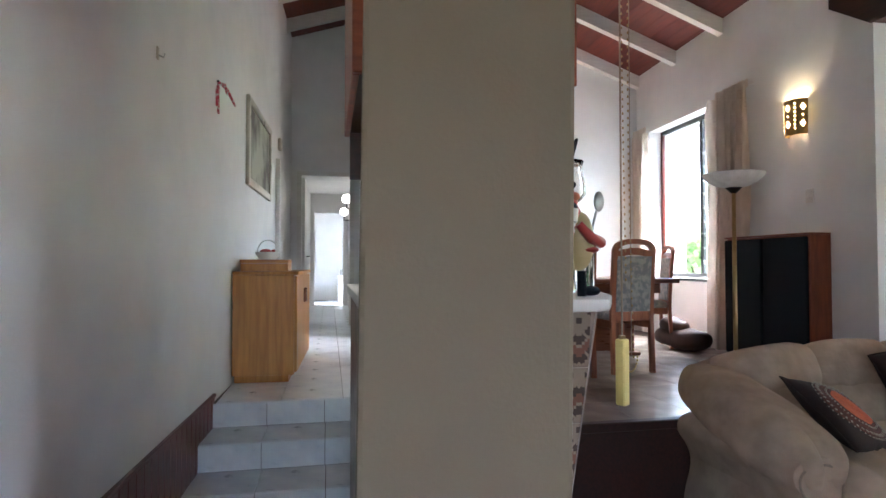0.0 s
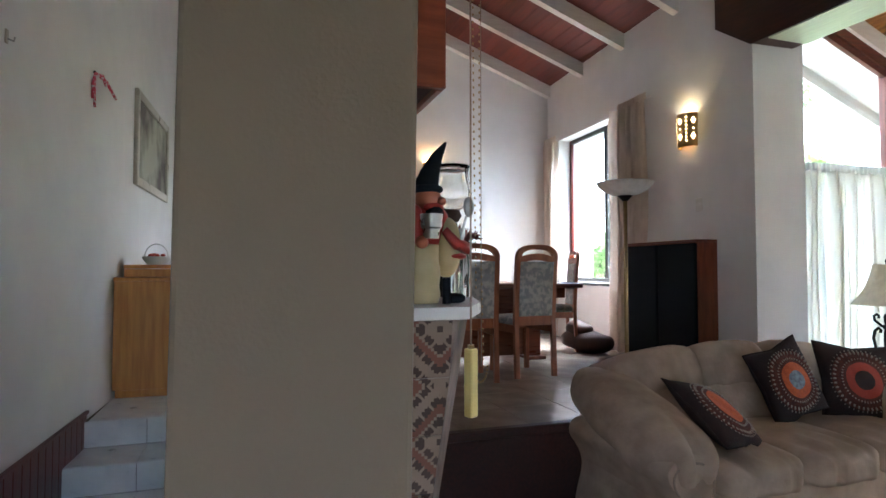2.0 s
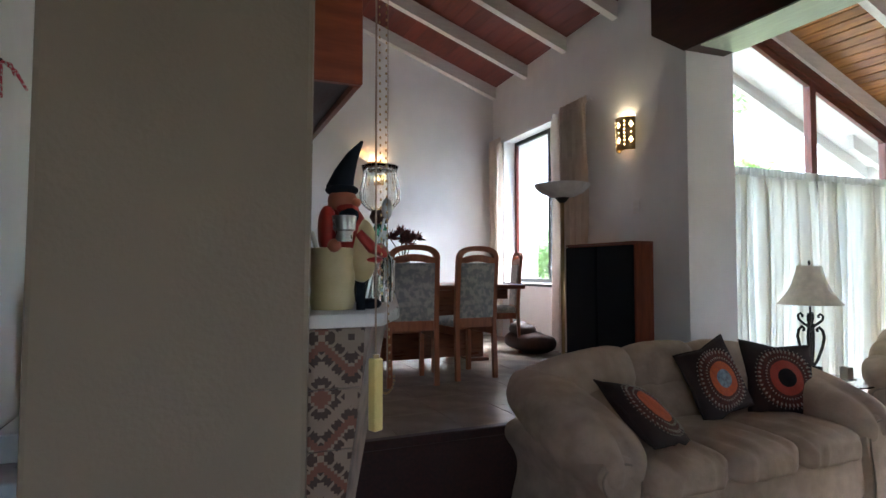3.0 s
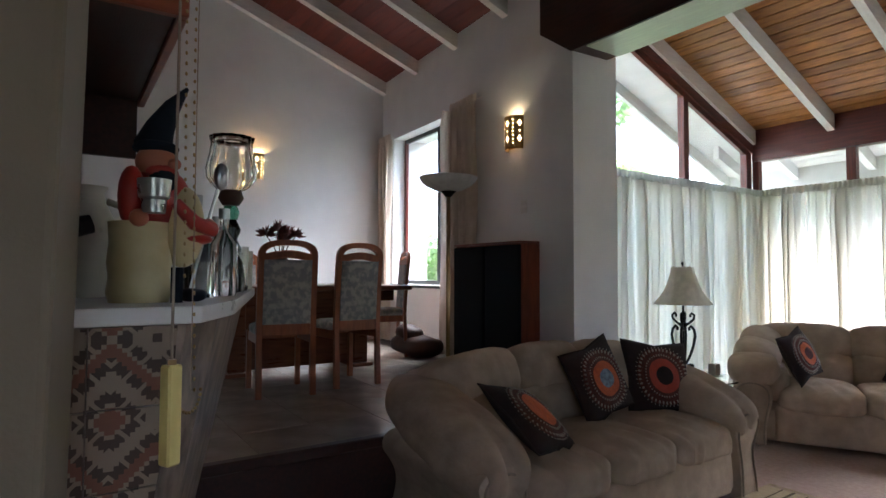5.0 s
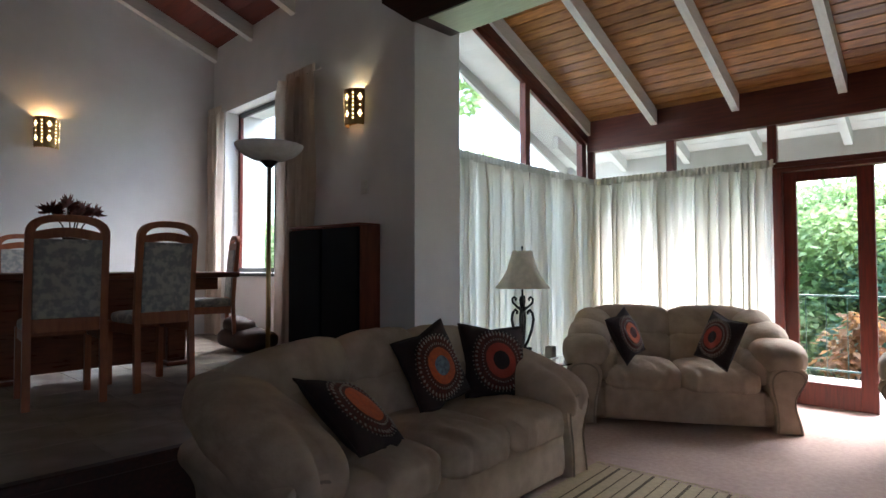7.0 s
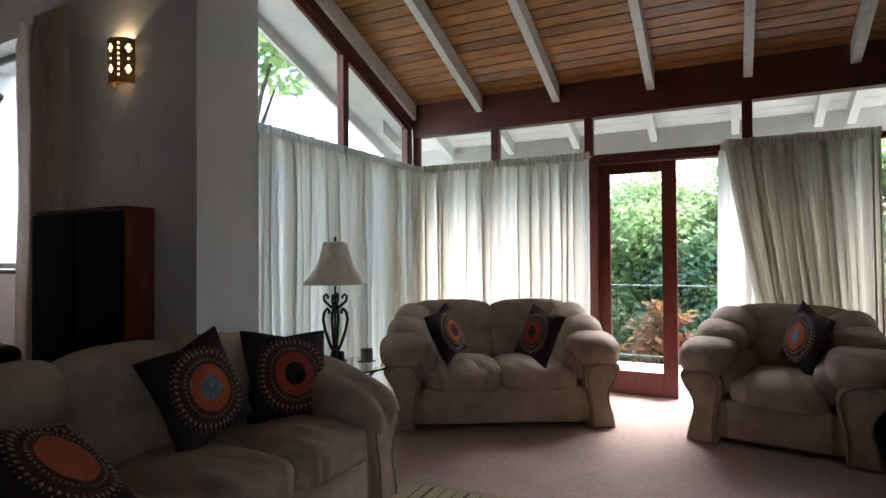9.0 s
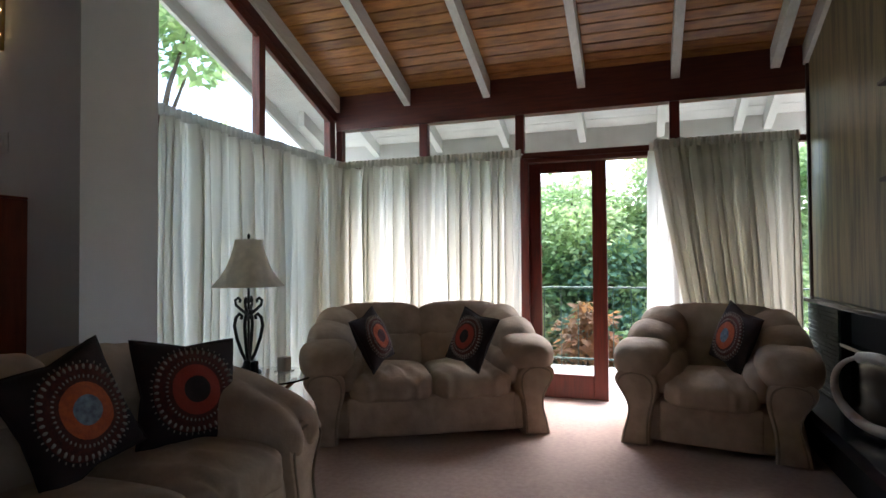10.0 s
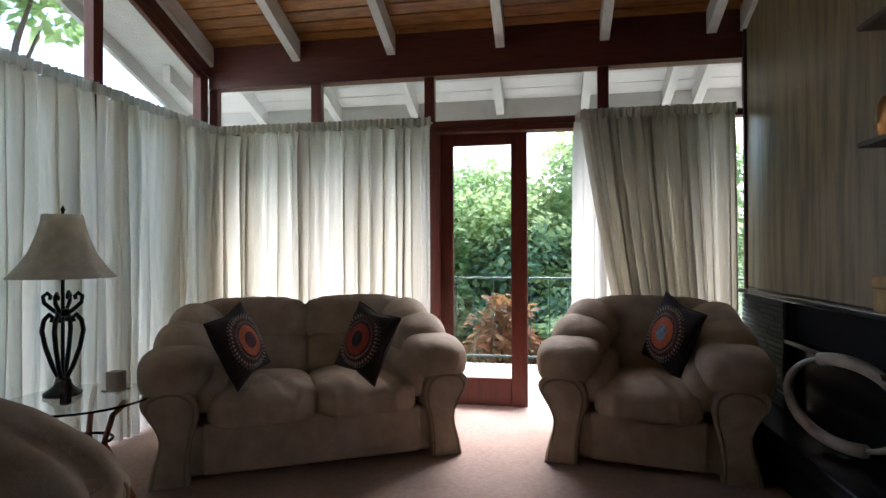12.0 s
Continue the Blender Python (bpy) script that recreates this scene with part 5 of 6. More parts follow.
# ---- bar ----
def tile_pattern():
    """Stepped brown and cream figures on glazed tiles, mirrored about each tile's middle."""
    m = mat("brown_cream_patterned_tile", (0.27, 0.205, 0.145), 0.4, scale=12)
    n, l = m.node_tree.nodes, m.node_tree.links
    b = n["Principled BSDF"]
    co = n.new("ShaderNodeTexCoord")
    sp = n.new("ShaderNodeSeparateXYZ")
    l.new(co.outputs["Object"], sp.inputs["Vector"])
    def op(kind, a, bb=None, c=None):
        q = n.new("ShaderNodeMath")
        q.operation = kind
        for i, v in enumerate((a, bb, c)):
            if v is None:
                continue
            if isinstance(v, (int, float)):
                q.inputs[i].default_value = v
            else:
                l.new(v, q.inputs[i])
        return q.outputs["Value"]
    def fold(v, size):
        return op("ABSOLUTE", op("SUBTRACT", op("FRACT", op("DIVIDE", v, size)), 0.5))
    u, v = fold(sp.outputs["X"], 0.152), fold(sp.outputs["Z"], 0.30)
    us, vs = op("SNAP", u, 0.0556), op("SNAP", v, 0.0278)
    d = op("ADD", us, op("MULTIPLY", vs, 2.0))
    bands = op("GREATER_THAN", op("FRACT", op("MULTIPLY", d, 2.6)), 0.52)
    tri = op("LESS_THAN", op("FRACT", op("MULTIPLY", op("SUBTRACT", op("MULTIPLY", v, 2.0), u), 3.1)), 0.22)
    dark = op("MULTIPLY", bands, op("SUBTRACT", 1.0, tri))
    hot = op("MULTIPLY", op("LESS_THAN", op("FRACT", op("MULTIPLY", d, 1.3)), 0.16), op("SUBTRACT", 1.0, dark))
    mx = n.new("ShaderNodeMix")
    mx.data_type = "RGBA"
    l.new(dark, mx.inputs["Factor"])
    base = b.inputs["Base Color"].links[0].from_socket
    l.new(base, mx.inputs[6])
    mx.inputs[7].default_value = (0.05, 0.026, 0.017, 1)
    m2 = n.new("ShaderNodeMix")
    m2.data_type = "RGBA"
    l.new(hot, m2.inputs["Factor"])
    l.new(mx.outputs[2], m2.inputs[6])
    m2.inputs[7].default_value = (0.17, 0.065, 0.036, 1)
    l.new(m2.outputs[2], b.inputs["Base Color"])
    return m


M["pattern"] = tile_pattern()
BAR = 1.262
TOP = [(0.62, 2.0), (1.29, 2.0), (1.40, 2.20), (1.76, 3.34), (0.62, 3.34)]
LOW = [(0.64, 2.06), (1.09, 2.06), (1.15, 2.32), (1.44, 3.32), (0.64, 3.32)]
HI = [(0.64, 2.045), (1.27, 2.045), (1.37, 2.23), (1.71, 3.32), (0.64, 3.32)]
bar = thing("bar_counter", "bar counter with patterned tile front, marble flank and white top", "counter")
bm = prism(BM(), TOP, "z", BAR - 0.035, BAR)
bmesh.ops.bevel(bm, geom=bm.edges[:], offset=0.006, segments=2, profile=0.5, affect="EDGES")
part("top_slab", bm, M["bar_top"], bar, "white stone slab", smooth="auto")
bm = BM()
lo, hi = [bm.verts.new((x, y, 0.001)) for x, y in LOW], [bm.verts.new((x, y, BAR - 0.036)) for x, y in HI]
for i in range(5):
    bm.faces.new((lo[i], lo[(i + 1) % 5], hi[(i + 1) % 5], hi[i]))
bm.faces.new(list(reversed(lo)))
bm.faces.new(hi)
part("body", bm, M["marble"], bar, "veined marble flank")
# tiled front, in pieces cut to the slanting edge
def edge_x(z):
    f = z / (BAR - 0.036)
    return 1.09 + (1.27 - 1.09) * f - 0.004
for r in range(8):
    z0_, z1_ = 0.004 + 0.1527 * r, 0.1537 + 0.1527 * r
    for c in range(5):
        x0_ = 0.645 + 0.152 * c
        xa, xb = x0_ + 0.0015, x0_ + 0.1505
        ea, eb = edge_x(z0_), edge_x(z1_)
        if xa > min(ea, eb) - 0.01:
            continue
        bm = BM()
        f0, f1 = z0_ / 1.226, z1_ / 1.226
        y0_, y1_ = 2.06 - 0.015 * f0, 2.06 - 0.015 * f1
        q = [(xa, y0_, z0_), (min(xb, ea), y0_, z0_), (min(xb, eb), y1_, z1_), (xa, y1_, z1_)]
        fr = [bm.verts.new((x, y - 0.008, z)) for x, y, z in q]
        bk = [bm.verts.new((x, y - 0.0005, z)) for x, y, z in q]
        bm.faces.new(fr)
        for i in range(4):
            bm.faces.new((fr[i], bk[i], bk[(i + 1) % 4], fr[(i + 1) % 4]))
        bmesh.ops.recalc_face_normals(bm, faces=bm.faces)
        part("tile", bm, M["pattern"], bar)
# hanging cabinet above the bar
cb = thing("hanging_cabinet", "red-brown wooden cabinet hanging above the bar", "cabinet")
M["cabwood"] = mat("red_orange_cabinet_wood", (0.33, 0.085, 0.035), 0.4, color2=(0.21, 0.05, 0.022), scale=4, stretch=(1, 8, 8), bump=0.05)
part("front_fascia", box(BM(), 0.60, 1.285, 2.19, 2.215, 1.905, 3.0, bevel=0.003), M["cabwood"], cb)
part("side_board", box(BM(), 1.263, 1.285, 2.216, 3.05, 1.905, 3.0, bevel=0.003), M["cabwood"], cb)
part("side_board", box(BM(), 0.60, 0.622, 2.216, 3.05, 1.905, 3.0, bevel=0.003), M["cabwood"], cb)
part("bottom_board", box(BM(), 0.623, 1.262, 2.216, 3.05, 1.92, 1.94), M["beam"], cb)
part("back_board", box(BM(), 0.623, 1.262, 3.03, 3.05, 1.72, 3.0), M["beam"], cb)
part("hanger", box(BM(), 0.85, 0.95, 2.5, 2.6, 3.0, raft_z(0.9) + BOARD), M["cabwood"], cb)

# ---- on and around the bar ----
def gnome():
    bm = BM()
    marks = []
    def add(kind, idx, *a, **k):
        before = len(bm.faces)
        kind(bm, *a, **k)
        marks.append((before, len(bm.faces), idx))
    add(lathe, 0, [(0, 0), (0.058, 0), (0.064, 0.02), (0.060, 0.05), (0.064, 0.08), (0.060, 0.12), (0.063, 0.16), (0.0, 0.165)], -0.03, 0.0, 20)
    add(puff, 1, (0.005, 0.01, 0.20), (0.14, 0.12, 0.16), 2.3, 18, 12)
    add(puff, 0, (0.05, -0.02, 0.155), (0.09, 0.09, 0.17), 2.2, 18, 12)
    add(puff, 1, (0.065, -0.02, 0.13), (0.10, 0.095, 0.025), 2.2, 18, 8)
    add(puff, 2, (-0.005, -0.01, 0.285), (0.085, 0.08, 0.075), 2.0, 16, 10)
    add(puff, 2, (0.02, -0.045, 0.28), (0.03, 0.03, 0.025), 2.0, 10, 6)
    add(puff, 1, (0.0, -0.035, 0.262), (0.07, 0.04, 0.035), 2.0, 12, 8)
    add(puff, 3, (-0.005, -0.005, 0.315), (0.092, 0.09, 0.03), 2.4, 16, 8)
    add(tube, 3, [(-0.01, 0, 0.315), (0.005, 0.0, 0.36), (0.03, 0.0, 0.41), (0.062, 0, 0.455)], [0.040, 0.030, 0.018, 0.004], 14)
    add(puff, 3, (0.0, -0.04, 0.245), (0.06, 0.045, 0.05), 2.0, 12, 8)
    add(tube, 1, [(0.015, -0.07, 0.20), (0.05, -0.085, 0.16), (0.095, -0.07, 0.15), (0.105, -0.03, 0.165)], [0.012, 0.016, 0.016, 0.012], 10)
    add(puff, 1, (-0.06, -0.03, 0.21), (0.05, 0.06, 0.12), 2.2, 14, 8)
    add(puff, 2, (-0.055, -0.065, 0.165), (0.04, 0.035, 0.035), 2.0, 10, 6)
    add(puff, 3, (0.06, -0.055, 0.014), (0.055, 0.08, 0.028), 2.4, 12, 8)
    add(lathe, 4, [(0, 0.175), (0.022, 0.175), (0.024, 0.20), (0.03, 0.205), (0.033, 0.24), (0.029, 0.24), (0.0, 0.215)], -0.03, -0.075, 16)
    add(tube, 3, [(0.02, -0.075, 0.0), (0.02, -0.075, 0.07)], 0.013, 8)
    bm.faces.ensure_lookup_table()
    for a, b, i in marks:
        for f in bm.faces[a:b]:
            f.material_index = i
    return bm


single("gnome_statue", gnome(), [M["ivory"], M["redpaint"], M["skin"], M["grille"], M["pewter"]], "painted clay gnome statue with tall black cap", "statue", pose(1.225, 2.18, BAR + 0.001, 0, 0, 12) @ Matrix.Diagonal((0.98, 0.98, 1.05, 1)), smooth="auto")
ld = thing("ladle", "steel ladle standing behind the gnome", "ladle", pose(1.30, 2.22, BAR + 0.001))
part("handle", tube(BM(), [(0.0, 0.0, 0.0), (0.03, 0.0, 0.14), (0.06, 0.0, 0.26)], 0.004, 6), M["pewter"], ld)
part("bowl", puff(BM(), (0.068, 0, 0.29), (0.035, 0.02, 0.065), 2, 14, 8), M["pewter"], ld, smooth=True)
hl = thing("glass_lamp", "hurricane lamp with fluted clear shade on black twisted stem", "lamp", pose(1.55, 2.90, BAR + 0.001) @ Matrix.Diagonal((1.15, 1.15, 0.86, 1)))
part("base", lathe(BM(), [(0, 0), (0.05, 0), (0.052, 0.02), (0.03, 0.04), (0.035, 0.09), (0.022, 0.13), (0.034, 0.17), (0.02, 0.21), (0.03, 0.25), (0.018, 0.29), (0, 0.29)], seg=24,
                   ripple=lambda a, z: 1 + 0.07 * math.cos(6 * a + 60 * z)), M["dark_glass"], hl, smooth=True)
part("collar", lathe(BM(), [(0, 0.291), (0.02, 0.291), (0.026, 0.32), (0.02, 0.345), (0, 0.345)], seg=20), M["green_glass"], hl, smooth="auto")
part("burner", lathe(BM(), [(0, 0.346), (0.025, 0.35), (0.038, 0.38), (0.03, 0.41), (0, 0.41)], seg=20), M["brownclay"], hl, smooth="auto")
prof = [(0.035, 0.411), (0.055, 0.43), (0.072, 0.46), (0.074, 0.50), (0.064, 0.56), (0.060, 0.60), (0.066, 0.63)]
part("shade", lathe(BM(), prof + [(r - 0.004, z) for r, z in reversed(prof)], seg=72, ripple=lambda a, z: 1 + 0.035 * math.cos(14 * a)), M["clear"], hl, "fluted clear glass shade", smooth=True)


def bottle(label, x, y, prof, material, cap=None):
    t = thing("bottle", label, "bottle", pose(x, y, BAR + 0.001), "bottles and cups on the bar")
    part("body", lathe(BM(), prof, seg=20), material, t, smooth="auto")
    if cap:
        r, z = cap
        part("cap", lathe(BM(), [(0, z + 0.001), (r, z + 0.001), (r, z + 0.03), (0, z + 0.03)], seg=16), M["pewter"], t, smooth="auto")
    return t


bottle("tall clear glass bottle on the bar", 1.44, 2.60, [(0, 0), (0.028, 0), (0.03, 0.01), (0.03, 0.12), (0.012, 0.16), (0.012, 0.20), (0, 0.20)], M["clear"], (0.014, 0.2))
bottle("green glass tumbler on the bar", 1.49, 2.74, [(0, 0), (0.03, 0), (0.034, 0.15), (0.03, 0.15), (0.026, 0.01), (0, 0.01)], M["green_glass"])
bottle("squat black bottle on the bar", 1.54, 2.80, [(0, 0), (0.035, 0), (0.038, 0.04), (0.03, 0.10), (0.012, 0.13), (0, 0.13)], M["dark_glass"])
bottle("tall dark wine bottle with a silver cap on the bar", 1.37, 2.52, [(0, 0), (0.034, 0), (0.036, 0.01), (0.036, 0.15), (0.014, 0.20), (0.013, 0.25), (0, 0.25)], M["dark_glass"], (0.015, 0.25))
bottle("clear spirit bottle with a silver cap on the bar", 1.43, 2.46, [(0, 0), (0.033, 0), (0.036, 0.01), (0.036, 0.14), (0.013, 0.175), (0.013, 0.21), (0, 0.21)], M["clear"], (0.015, 0.21))
bottle("squat glass decanter on the bar", 1.46, 2.70, [(0, 0), (0.04, 0), (0.045, 0.03), (0.035, 0.09), (0.015, 0.12), (0.018, 0.15), (0, 0.15)], M["clear"])
bottle("pale metal cup on the bar", 1.60, 3.00, [(0, 0), (0.036, 0), (0.040, 0.16), (0.035, 0.16), (0.031, 0.01), (0, 0.01)], M["pewter"])
bottle("small clear glass on the bar", 1.36, 2.36, [(0, 0), (0.025, 0), (0.032, 0.09), (0.028, 0.09), (0.022, 0.01), (0, 0.01)], M["clear"])
bottle("cream tankard on the bar", 1.65, 3.13, [(0, 0), (0.04, 0), (0.042, 0.15), (0.037, 0.15), (0.034, 0.01), (0, 0.01)], M["cream"])
jg = thing("stoneware_jug", "large cream stoneware jug on the bar", "jug", pose(1.10, 2.52, BAR + 0.001) @ Matrix.Scale(0.85, 4))
part("body", lathe(BM(), [(0, 0), (0.075, 0), (0.105, 0.08), (0.10, 0.20), (0.06, 0.28), (0.055, 0.31), (0.065, 0.33), (0.05, 0.33), (0, 0.30)], seg=28), M["cream"], jg, smooth="auto")
part("handle", tube(BM(), [(0.06, 0, 0.29), (0.12, 0, 0.27), (0.14, 0, 0.20), (0.10, 0, 0.13)], 0.011, 8), M["cream"], jg, smooth=True)
cn = thing("model_cannon", "dark iron model cannon on the bar", "ornament", pose(0.98, 2.20, BAR + 0.001, 0, 0, 10))
part("barrel", tube(BM(), [(-0.10, 0, 0.10), (0.0, 0, 0.125), (0.13, 0, 0.165)], [0.034, 0.028, 0.02], 14), M["iron"], cn, smooth="auto")
part("carriage", prism(BM(), [(-0.12, 0.0), (0.06, 0.06), (0.04, 0.11), (-0.10, 0.07)], "y", -0.018, 0.018), M["iron"], cn)
for s in (-1, 1):
    wh = part("wheel", tube(BM(), [(0.075 * math.cos(i * 0.2618), s * 0.05, 0.082 + 0.075 * math.sin(i * 0.2618)) for i in range(25)], 0.007, 6), M["iron"], cn, smooth=True)
    for k in range(4):
        a = k * math.pi / 4
        part("spoke", tube(BM(), [(-0.07 * math.cos(a), s * 0.05, 0.082 - 0.07 * math.sin(a)), (0.07 * math.cos(a), s * 0.05, 0.082 + 0.07 * math.sin(a))], 0.004, 5), M["iron"], wh)
ch_ = thing("dark_candlestick", "black iron candlestick standing at the pier", "candlestick", pose(1.02, 2.09, BAR + 0.001))
part("stem", lathe(BM(), [(0, 0), (0.04, 0), (0.012, 0.02), (0.01, 0.20), (0.028, 0.22), (0.028, 0.25), (0.01, 0.26), (0.01, 0.33), (0.03, 0.34), (0.03, 0.37), (0, 0.37)], seg=14), M["iron"], ch_, smooth="auto")

# pull cord with a yellow wooden weight and a bead chain
cx, cy = 1.203, 1.775
ztop = raft_z(cx) + BOARD
pc = thing("pull_cord", "pull cord with bead chain and pale yellow wooden weight", "pull cord")
part("cord", tube(BM(), [(cx, cy, 1.185), (cx, cy, ztop)], 0.0022, 6), M["suede_seam"], pc)
part("weight", box(BM(), cx - 0.012, cx + 0.012, cy - 0.012, cy + 0.012, 1.032, 1.184, bevel=0.003, m=Matrix.Translation((cx, cy, 0)) @ Matrix.Rotation(0.5, 4, "Z") @ Matrix.Translation((-cx, -cy, 0))), M["yellow"], pc)
part("weight_hook", box(BM(), cx - 0.006, cx + 0.006, cy - 0.006, cy + 0.006, 1.184, 1.192), M["brass"], pc)
bm = BM()
rnd = random.Random(4)
for side, off in ((0, 0.016), (1, 0.032)):
    z = 1.14 if side else 1.32
    while z < ztop:
        sx = off + 0.006 * math.sin(2.2 * z + side) + (0.012 * max(0, 1.62 - z) if side else 0)
        puff(bm, (cx + sx, cy + 0.012, z), (0.0045, 0.0045, 0.007), 2, 6, 4)
        z += 0.017
for i in range(14):
    a = math.pi * i / 13
    puff(bm, (cx + 0.027 - 0.018 * math.cos(a), cy + 0.012, 1.14 - 0.035 * math.sin(a)), (0.006, 0.006, 0.006), 2, 6, 4)
tagged(part("bead_chain", bm, M["brass"], pc, smooth=True), kind="stuff")
part("chain_thread", tube(BM(), [(cx + 0.03, cy + 0.012, 1.14), (cx + 0.03, cy + 0.012, ztop)], 0.001, 4), M["suede_seam"], pc)

# ---- passage ----
def xw(y):
    """The passage wall's face at y."""
    return -0.50 + 0.65 * (y + 3.2) / 16.4


WT = -math.degrees(math.atan(0.65 / 16.4))
sb = thing("sideboard", "honey oak sideboard with two doors against the passage wall", "cabinet", pose(xw(5.05) + 0.005, 5.04, UP + 0.003, 0, 0, WT))
D, L = 0.47, 1.25
part("carcass", box(BM(), 0.0, D - 0.022, 0.0, L, 0.05, 0.80, bevel=0.004), M["oak"], sb)
part("plinth", box(BM(), 0.02, D - 0.06, 0.0, L, 0.0, 0.05), M["oak"], sb)
part("top_board", box(BM(), 0.0, D + 0.012, -0.012, L + 0.012, 0.801, 0.828, bevel=0.005, seg=2), M["oak"], sb, smooth="auto")
for k in range(2):
    y0_ = 0.008 + k * (L / 2 - 0.004)
    dr = part("door", box(BM(), D - 0.021, D, y0_, y0_ + L / 2 - 0.012, 0.07, 0.79, bevel=0.003), M["oak"], sb)
    hy = y0_ + (L / 2 - 0.07 if k == 0 else 0.03)
    part("handle", box(BM(), D + 0.001, D + 0.022, hy, hy + 0.03, 0.56, 0.68, bevel=0.005), M["tablewood"], dr, "dark wooden handle")
wb_ = thing("wooden_box", "honey wood box lying on the sideboard", "box", pose(xw(5.2) + 0.03, 5.20, UP + 0.832, 0, 0, WT))
part("body", box(BM(), 0, 0.36, 0, 0.26, 0, 0.058, bevel=0.003), M["oak"], wb_)
part("lid", box(BM(), -0.003, 0.363, -0.003, 0.263, 0.060, 0.088, bevel=0.004), M["oak"], wb_)
bk = thing("basket", "small white basket of red sweets on the wooden box", "basket", pose(xw(5.3) + 0.22, 5.32, UP + 0.921))
part("bowl", lathe(BM(), [(0, 0), (0.06, 0), (0.09, 0.035), (0.097, 0.06), (0.09, 0.06), (0.055, 0.01), (0, 0.01)], seg=28, ripple=lambda a, z: 1 + 0.02 * math.cos(14 * a)), M["bar_top"], bk, smooth="auto")
part("handle", tube(BM(), [(0.08 * math.cos(math.pi * i / 12), 0, 0.055 + 0.10 * math.sin(math.pi * i / 12)) for i in range(13)], 0.004, 6), M["bar_top"], bk, smooth=True)
rnd = random.Random(6)
for k in range(14):
    a, r = rnd.uniform(0, 6.28), rnd.uniform(0, 0.06)
    part("sweet", puff(BM(), (r * math.cos(a), r * math.sin(a), 0.055 + rnd.uniform(0, 0.02)), (0.035, 0.03, 0.024), 2, 8, 6), M["redpaint"], bk, smooth=True)
pic = thing("picture", "framed soft landscape picture in pale cream frame", "picture", pose(xw(5.54) + 0.003, 5.54, 2.02, 0, 0, WT))
PW, PH = 1.32, 0.76
M["canvas"] = mat("faded_landscape_print", (0.42, 0.42, 0.34), 0.6, color2=(0.10, 0.085, 0.075), scale=2.2, contrast=(0.38, 0.6), detail=4)
for n_, b in (("frame_bar", (0, 0.032, 0, 0.07, 0, PH)), ("frame_bar", (0, 0.032, PW - 0.07, PW, 0, PH)), ("frame_bar", (0, 0.032, 0.07, PW - 0.07, 0, 0.07)), ("frame_bar", (0, 0.032, 0.07, PW - 0.07, PH - 0.07, PH))):
    part(n_, box(BM(), *b, bevel=0.008, seg=2), M["cream"], pic, smooth="auto")
part("print", box(BM(), 0.004, 0.014, 0.07, PW - 0.07, 0.07, PH - 0.07), M["canvas"], pic)
rb = thing("ribbon", "red and white ribbon bow pinned to the passage wall", "ribbon", pose(xw(4.5) + 0.004, 4.50, 2.50))
M["ribbon"] = mat("red_white_ribbon", (0.55, 0.05, 0.09), 0.7, color2=(0.65, 0.55, 0.55), scale=60, contrast=(0.4, 0.5))
for k, pts in enumerate(([(0.012, 0, 0.05), (0.012, -0.05, -0.02), (0.012, -0.055, -0.12)], [(0.012, 0, 0.05), (0.012, -0.02, -0.05), (0.012, 0.0, -0.16)], [(0.012, 0, 0.05), (0.05, 0.10, 0.03), (0.085, 0.20, -0.05)], [(0.012, 0, 0.05), (0.04, 0.05, 0.05), (0.05, 0.10, 0.0)])):
    part("tail", tube(BM(), pts, [0.006, 0.010, 0.008], 6), M["ribbon"], rb, smooth=True)
part("pin", puff(BM(), (0.008, 0, 0.055), (0.016, 0.014, 0.02), 2, 8, 6), M["iron"], rb, smooth=True)
hk = thing("wall_hook", "small white hook fixed to the passage wall", "hook", pose(xw(3.35) + 0.002, 3.35, 2.32))
part("plate", box(BM(), 0, 0.008, -0.012, 0.012, -0.03, 0.03, bevel=0.003), M["cream"], hk)
part("peg", tube(BM(), [(0.008, 0, -0.01), (0.03, 0, -0.018), (0.034, 0, 0.0)], 0.004, 6), M["pewter"], hk)
bell = thing("door_chime", "small white chime box by the passage opening", "chime", pose(xw(7.6) + 0.002, 7.6, 2.72, 0, 0, WT))
part("box", box(BM(), 0, 0.04, 0, 0.12, 0, 0.14, bevel=0.01, seg=2), M["cream"], bell, smooth="auto")
# door frame in the wall, passage doors and lamps
fr_ = tagged(new("door_2"), "white door with black handle in the passage wall", "door", kind="structure")
part("frame_post", box(BM(), xw(7.5) + 0.003, xw(7.5) + 0.05, 7.42, 7.50, UP, 2.58), M["whitewood"], fr_)
part("leaf", box(BM(), xw(8.0) - 0.01, xw(8.0) + 0.02, 7.50, 8.55, UP + 0.005, 2.55), M["whitewood"], fr_)
tr_ = tagged(new("door_3"), "white timber frame round the passage opening", "door frame", kind="structure")
part("post", box(BM(), 0.075, 0.14, 9.06, 9.24, UP, 2.70), M["whitewood"], tr_)
part("post", box(BM(), 0.83, 0.895, 9.06, 9.24, UP, 2.70), M["whitewood"], tr_)
part("head", box(BM(), 0.14, 0.83, 9.06, 9.24, 2.64, 2.70), M["whitewood"], tr_)
dr = tagged(new("door_4"), "white passage door standing open, with black handle", "door", kind="structure")
part("leaf", box(BM(), 0.14, 0.18, 9.25, 10.05, UP + 0.005, 2.63), M["whitewood"], dr)
part("handle", tube(BM(), [(0.18, 9.95, 1.48), (0.23, 9.95, 1.48), (0.23, 9.85, 1.48)], 0.01, 6), M["iron"], dr)
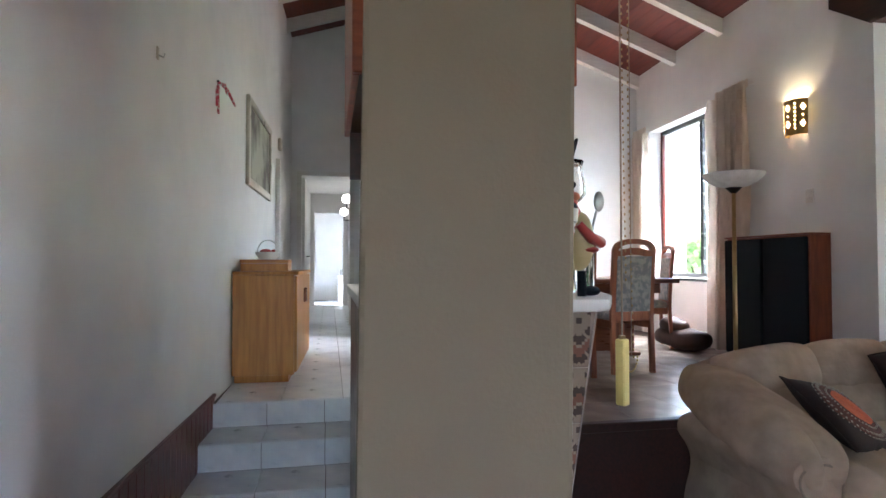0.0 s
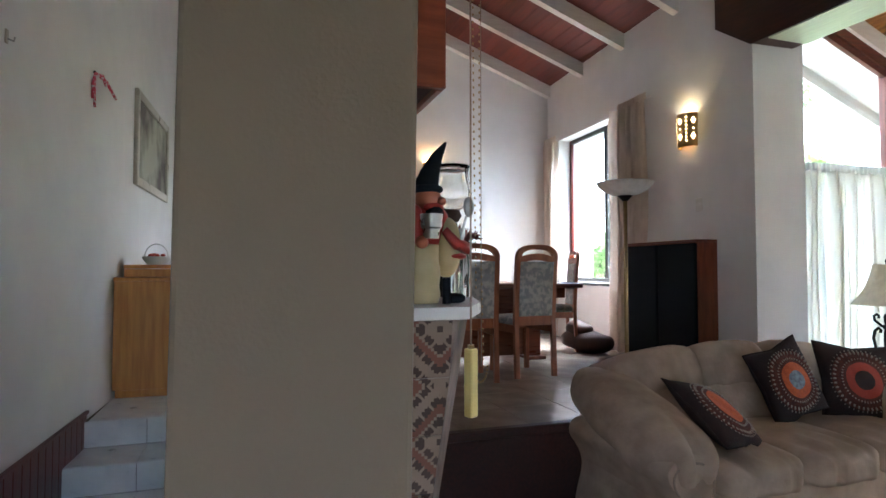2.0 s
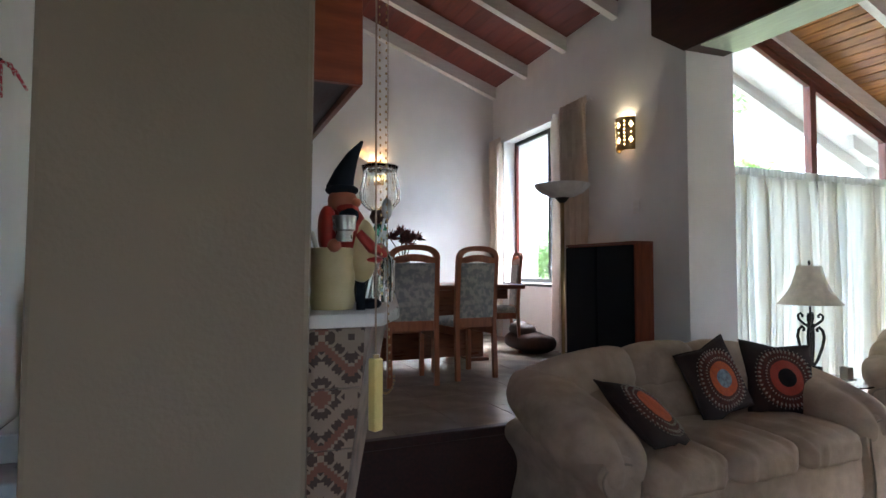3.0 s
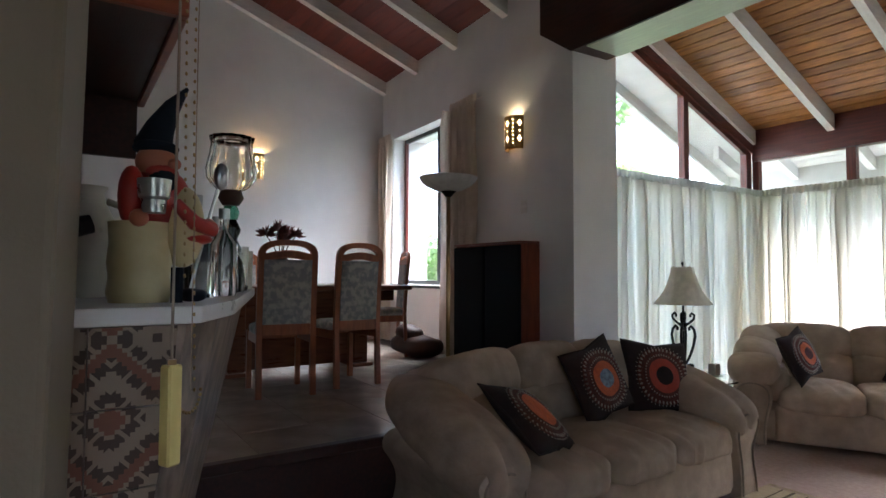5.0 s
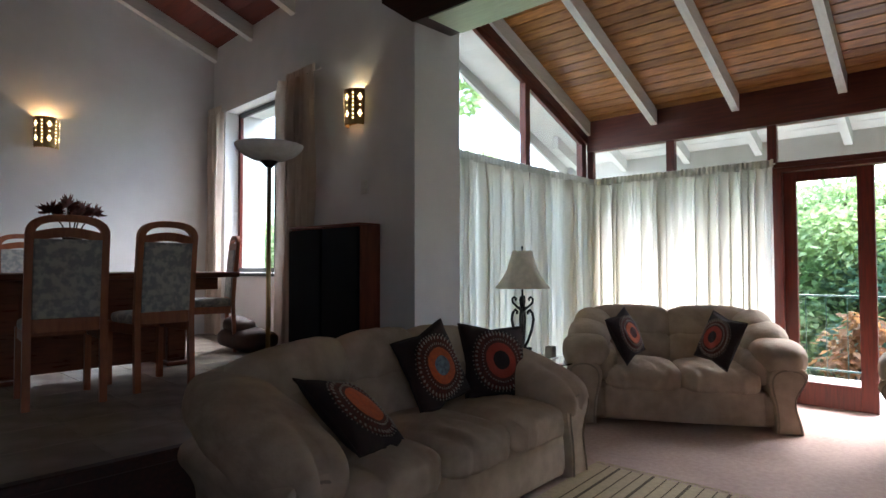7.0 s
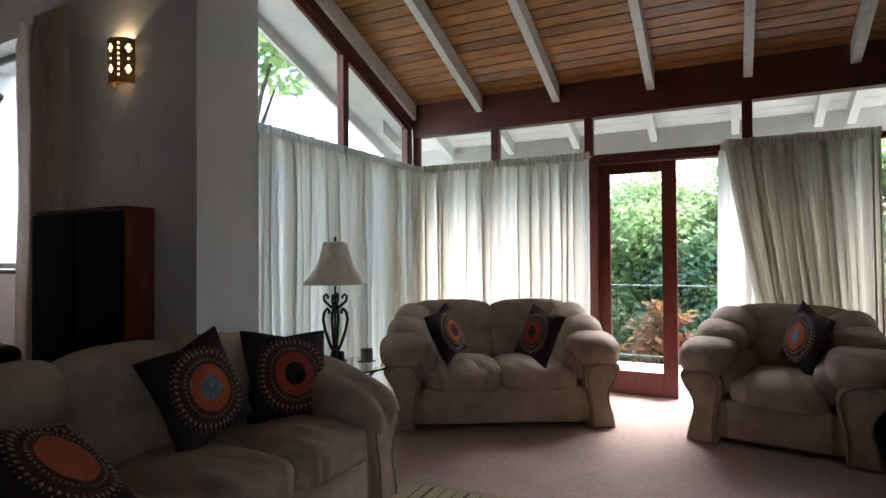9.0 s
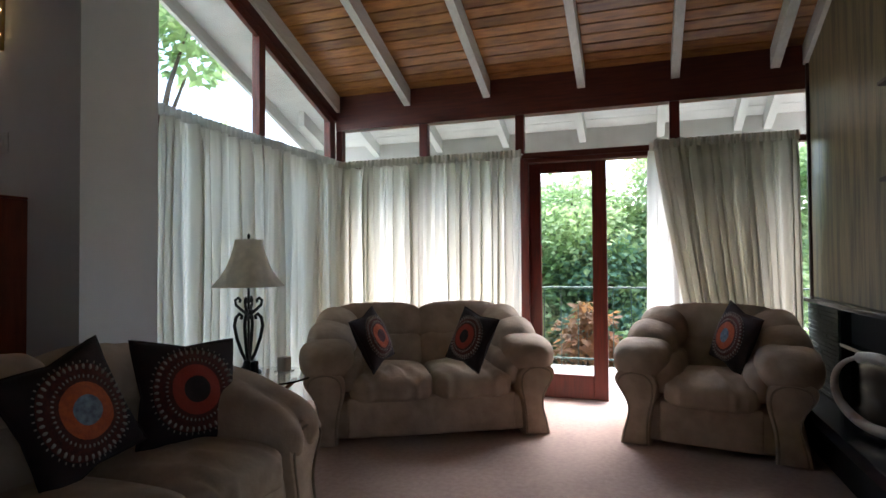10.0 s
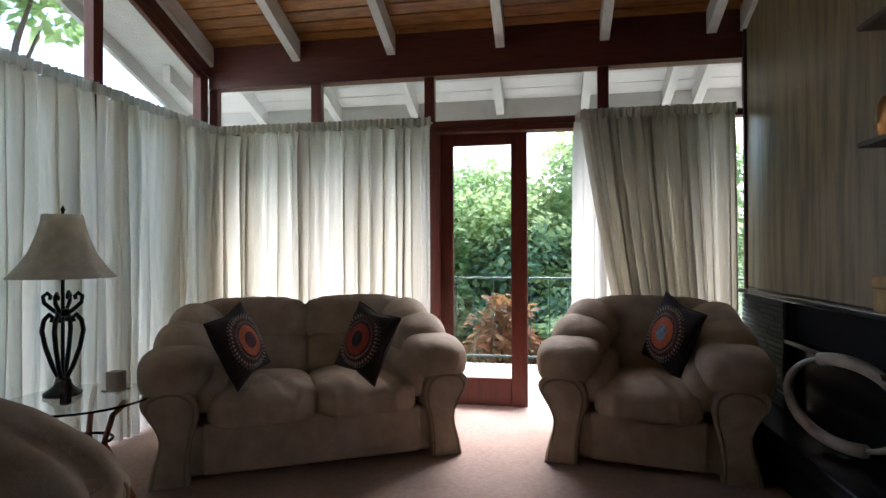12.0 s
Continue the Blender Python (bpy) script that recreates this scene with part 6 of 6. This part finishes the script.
for y, z in ((10.0, 2.42), (11.7, 2.36)):
    gl = thing("globe_lamp", "lit white glass globe lamp on a black wall arm", "lamp", pose(0.92, y, z), "globe wall lamps")
    part("arm", tube(BM(), [(-0.002, 0, -0.16), (-0.11, 0, -0.16), (-0.11, 0, -0.07)], 0.012, 8), M["iron"], gl)
    part("globe", puff(BM(), (-0.11, 0, 0), (0.15, 0.15, 0.15), 2, 24, 14), M["opal_lit"], gl, smooth=True)
cab = thing("bathroom_cabinet", "white low cabinet in the far room", "cabinet", pose(0.86, 14.4, UP + 0.003))
part("body", box(BM(), -0.12, 0.3, -0.3, 0.3, 0, 0.62, bevel=0.01), M["bar_top"], cab)
part("tap", tube(BM(), [(-0.05, -0.1, 0.62), (-0.05, -0.1, 0.75), (-0.05, -0.18, 0.75)], 0.012, 6), M["iron"], cab)
# panelled skirting beside the steps
bb = tagged(new("baseboard"), "dark red boarded skirting along the lounge wall", "baseboard", kind="structure")
bdm = mesh("board", box(BM(), 0, 0.016, 0.0025, 0.0875, 0, 0.50, bevel=0.003), M["redwood_z"])
for k in range(52):
    y = -0.2 + 0.09 * k
    o_ = new("board", bdm)
    o_.parent = bb
    o_.matrix_local = pose(xw(y) + 0.001, y, 0.001, 0, 0, WT)
cap = box(BM(), 0, 0.022, 0, 4.70, 0.502, 0.522, bevel=0.003)
o_ = part("cap", cap, M["redwood_z"], bb)
o_.matrix_local = pose(xw(-0.2) + 0.001, -0.2, 0.001, 0, 0, WT)

# ---- tiled steps and floors, piece by piece ----
def tile_piece(name, sx, sy, th, material):
    return mesh(name, box(BM(), 0.002, sx - 0.002, 0.002, sy - 0.002, 0, th, bevel=0.001), material)


st = tagged(new("stairs"), "three white tiled steps up to the passage", "stairs", kind="structure")
RISE, TREAD, NX = UP / 3, 0.355, 4
for s in range(3):
    yf = 4.44 - TREAD * (2 - s)
    top = RISE * (s + 1)
    part("core", box(BM(), xw(yf) + 0.02, 1.04, yf + 0.01, 4.46 if s < 2 else 4.45, 0.001 if s == 0 else RISE * s, top - 0.012), M["grout"], st)
    riser, tread = tile_piece("riser_tile", 0.365, RISE - 0.004, 0.009, M["tile_wall"]), tile_piece("tread_tile", 0.365, TREAD, 0.012, M["tile_wall"])
    for k in range(NX):
        x0_ = xw(yf) + 0.02 - 0.02 * s + 0.365 * k
        if x0_ + 0.36 > 1.45:
            continue
        o_ = new("riser_tile", riser)
        o_.parent = st
        o_.matrix_local = pose(x0_, yf - 0.001, RISE * s + 0.002, 90, 0, 0)
        if s < 2:
            o_ = new("tread_tile", tread)
            o_.parent = st
            o_.location = (x0_, yf, top - 0.0119)
floor_up = bpy.data.objects["floor_upper"]
tm, tm_pale = tile_piece("floor_tile", 0.40, 0.40, 0.0118, M["tile"]), tile_piece("floor_tile", 0.40, 0.40, 0.0118, M["tile_wall"])
for i in range(10):
    for j in range(11):
        x0_, y0_ = 1.06 + 0.40 * i, 3.58 + 0.40 * j
        if x0_ + 0.4 > 4.95 or y0_ + 0.4 > 7.99 or (x0_ < 1.05 and y0_ < 4.4):
            continue
        o_ = new("floor_tile", tm)
        o_.parent = floor_up
        o_.location = (x0_, y0_, UP - 0.0119)
for i in range(3):
    for j in range(26):
        x0_, y0_ = -0.32 + 0.40 * i, 4.44 + 0.40 * j
        o_ = new("floor_tile", tm_pale)
        o_.parent = floor_up
        o_.location = (x0_ + 0.155, y0_, UP - 0.0118)
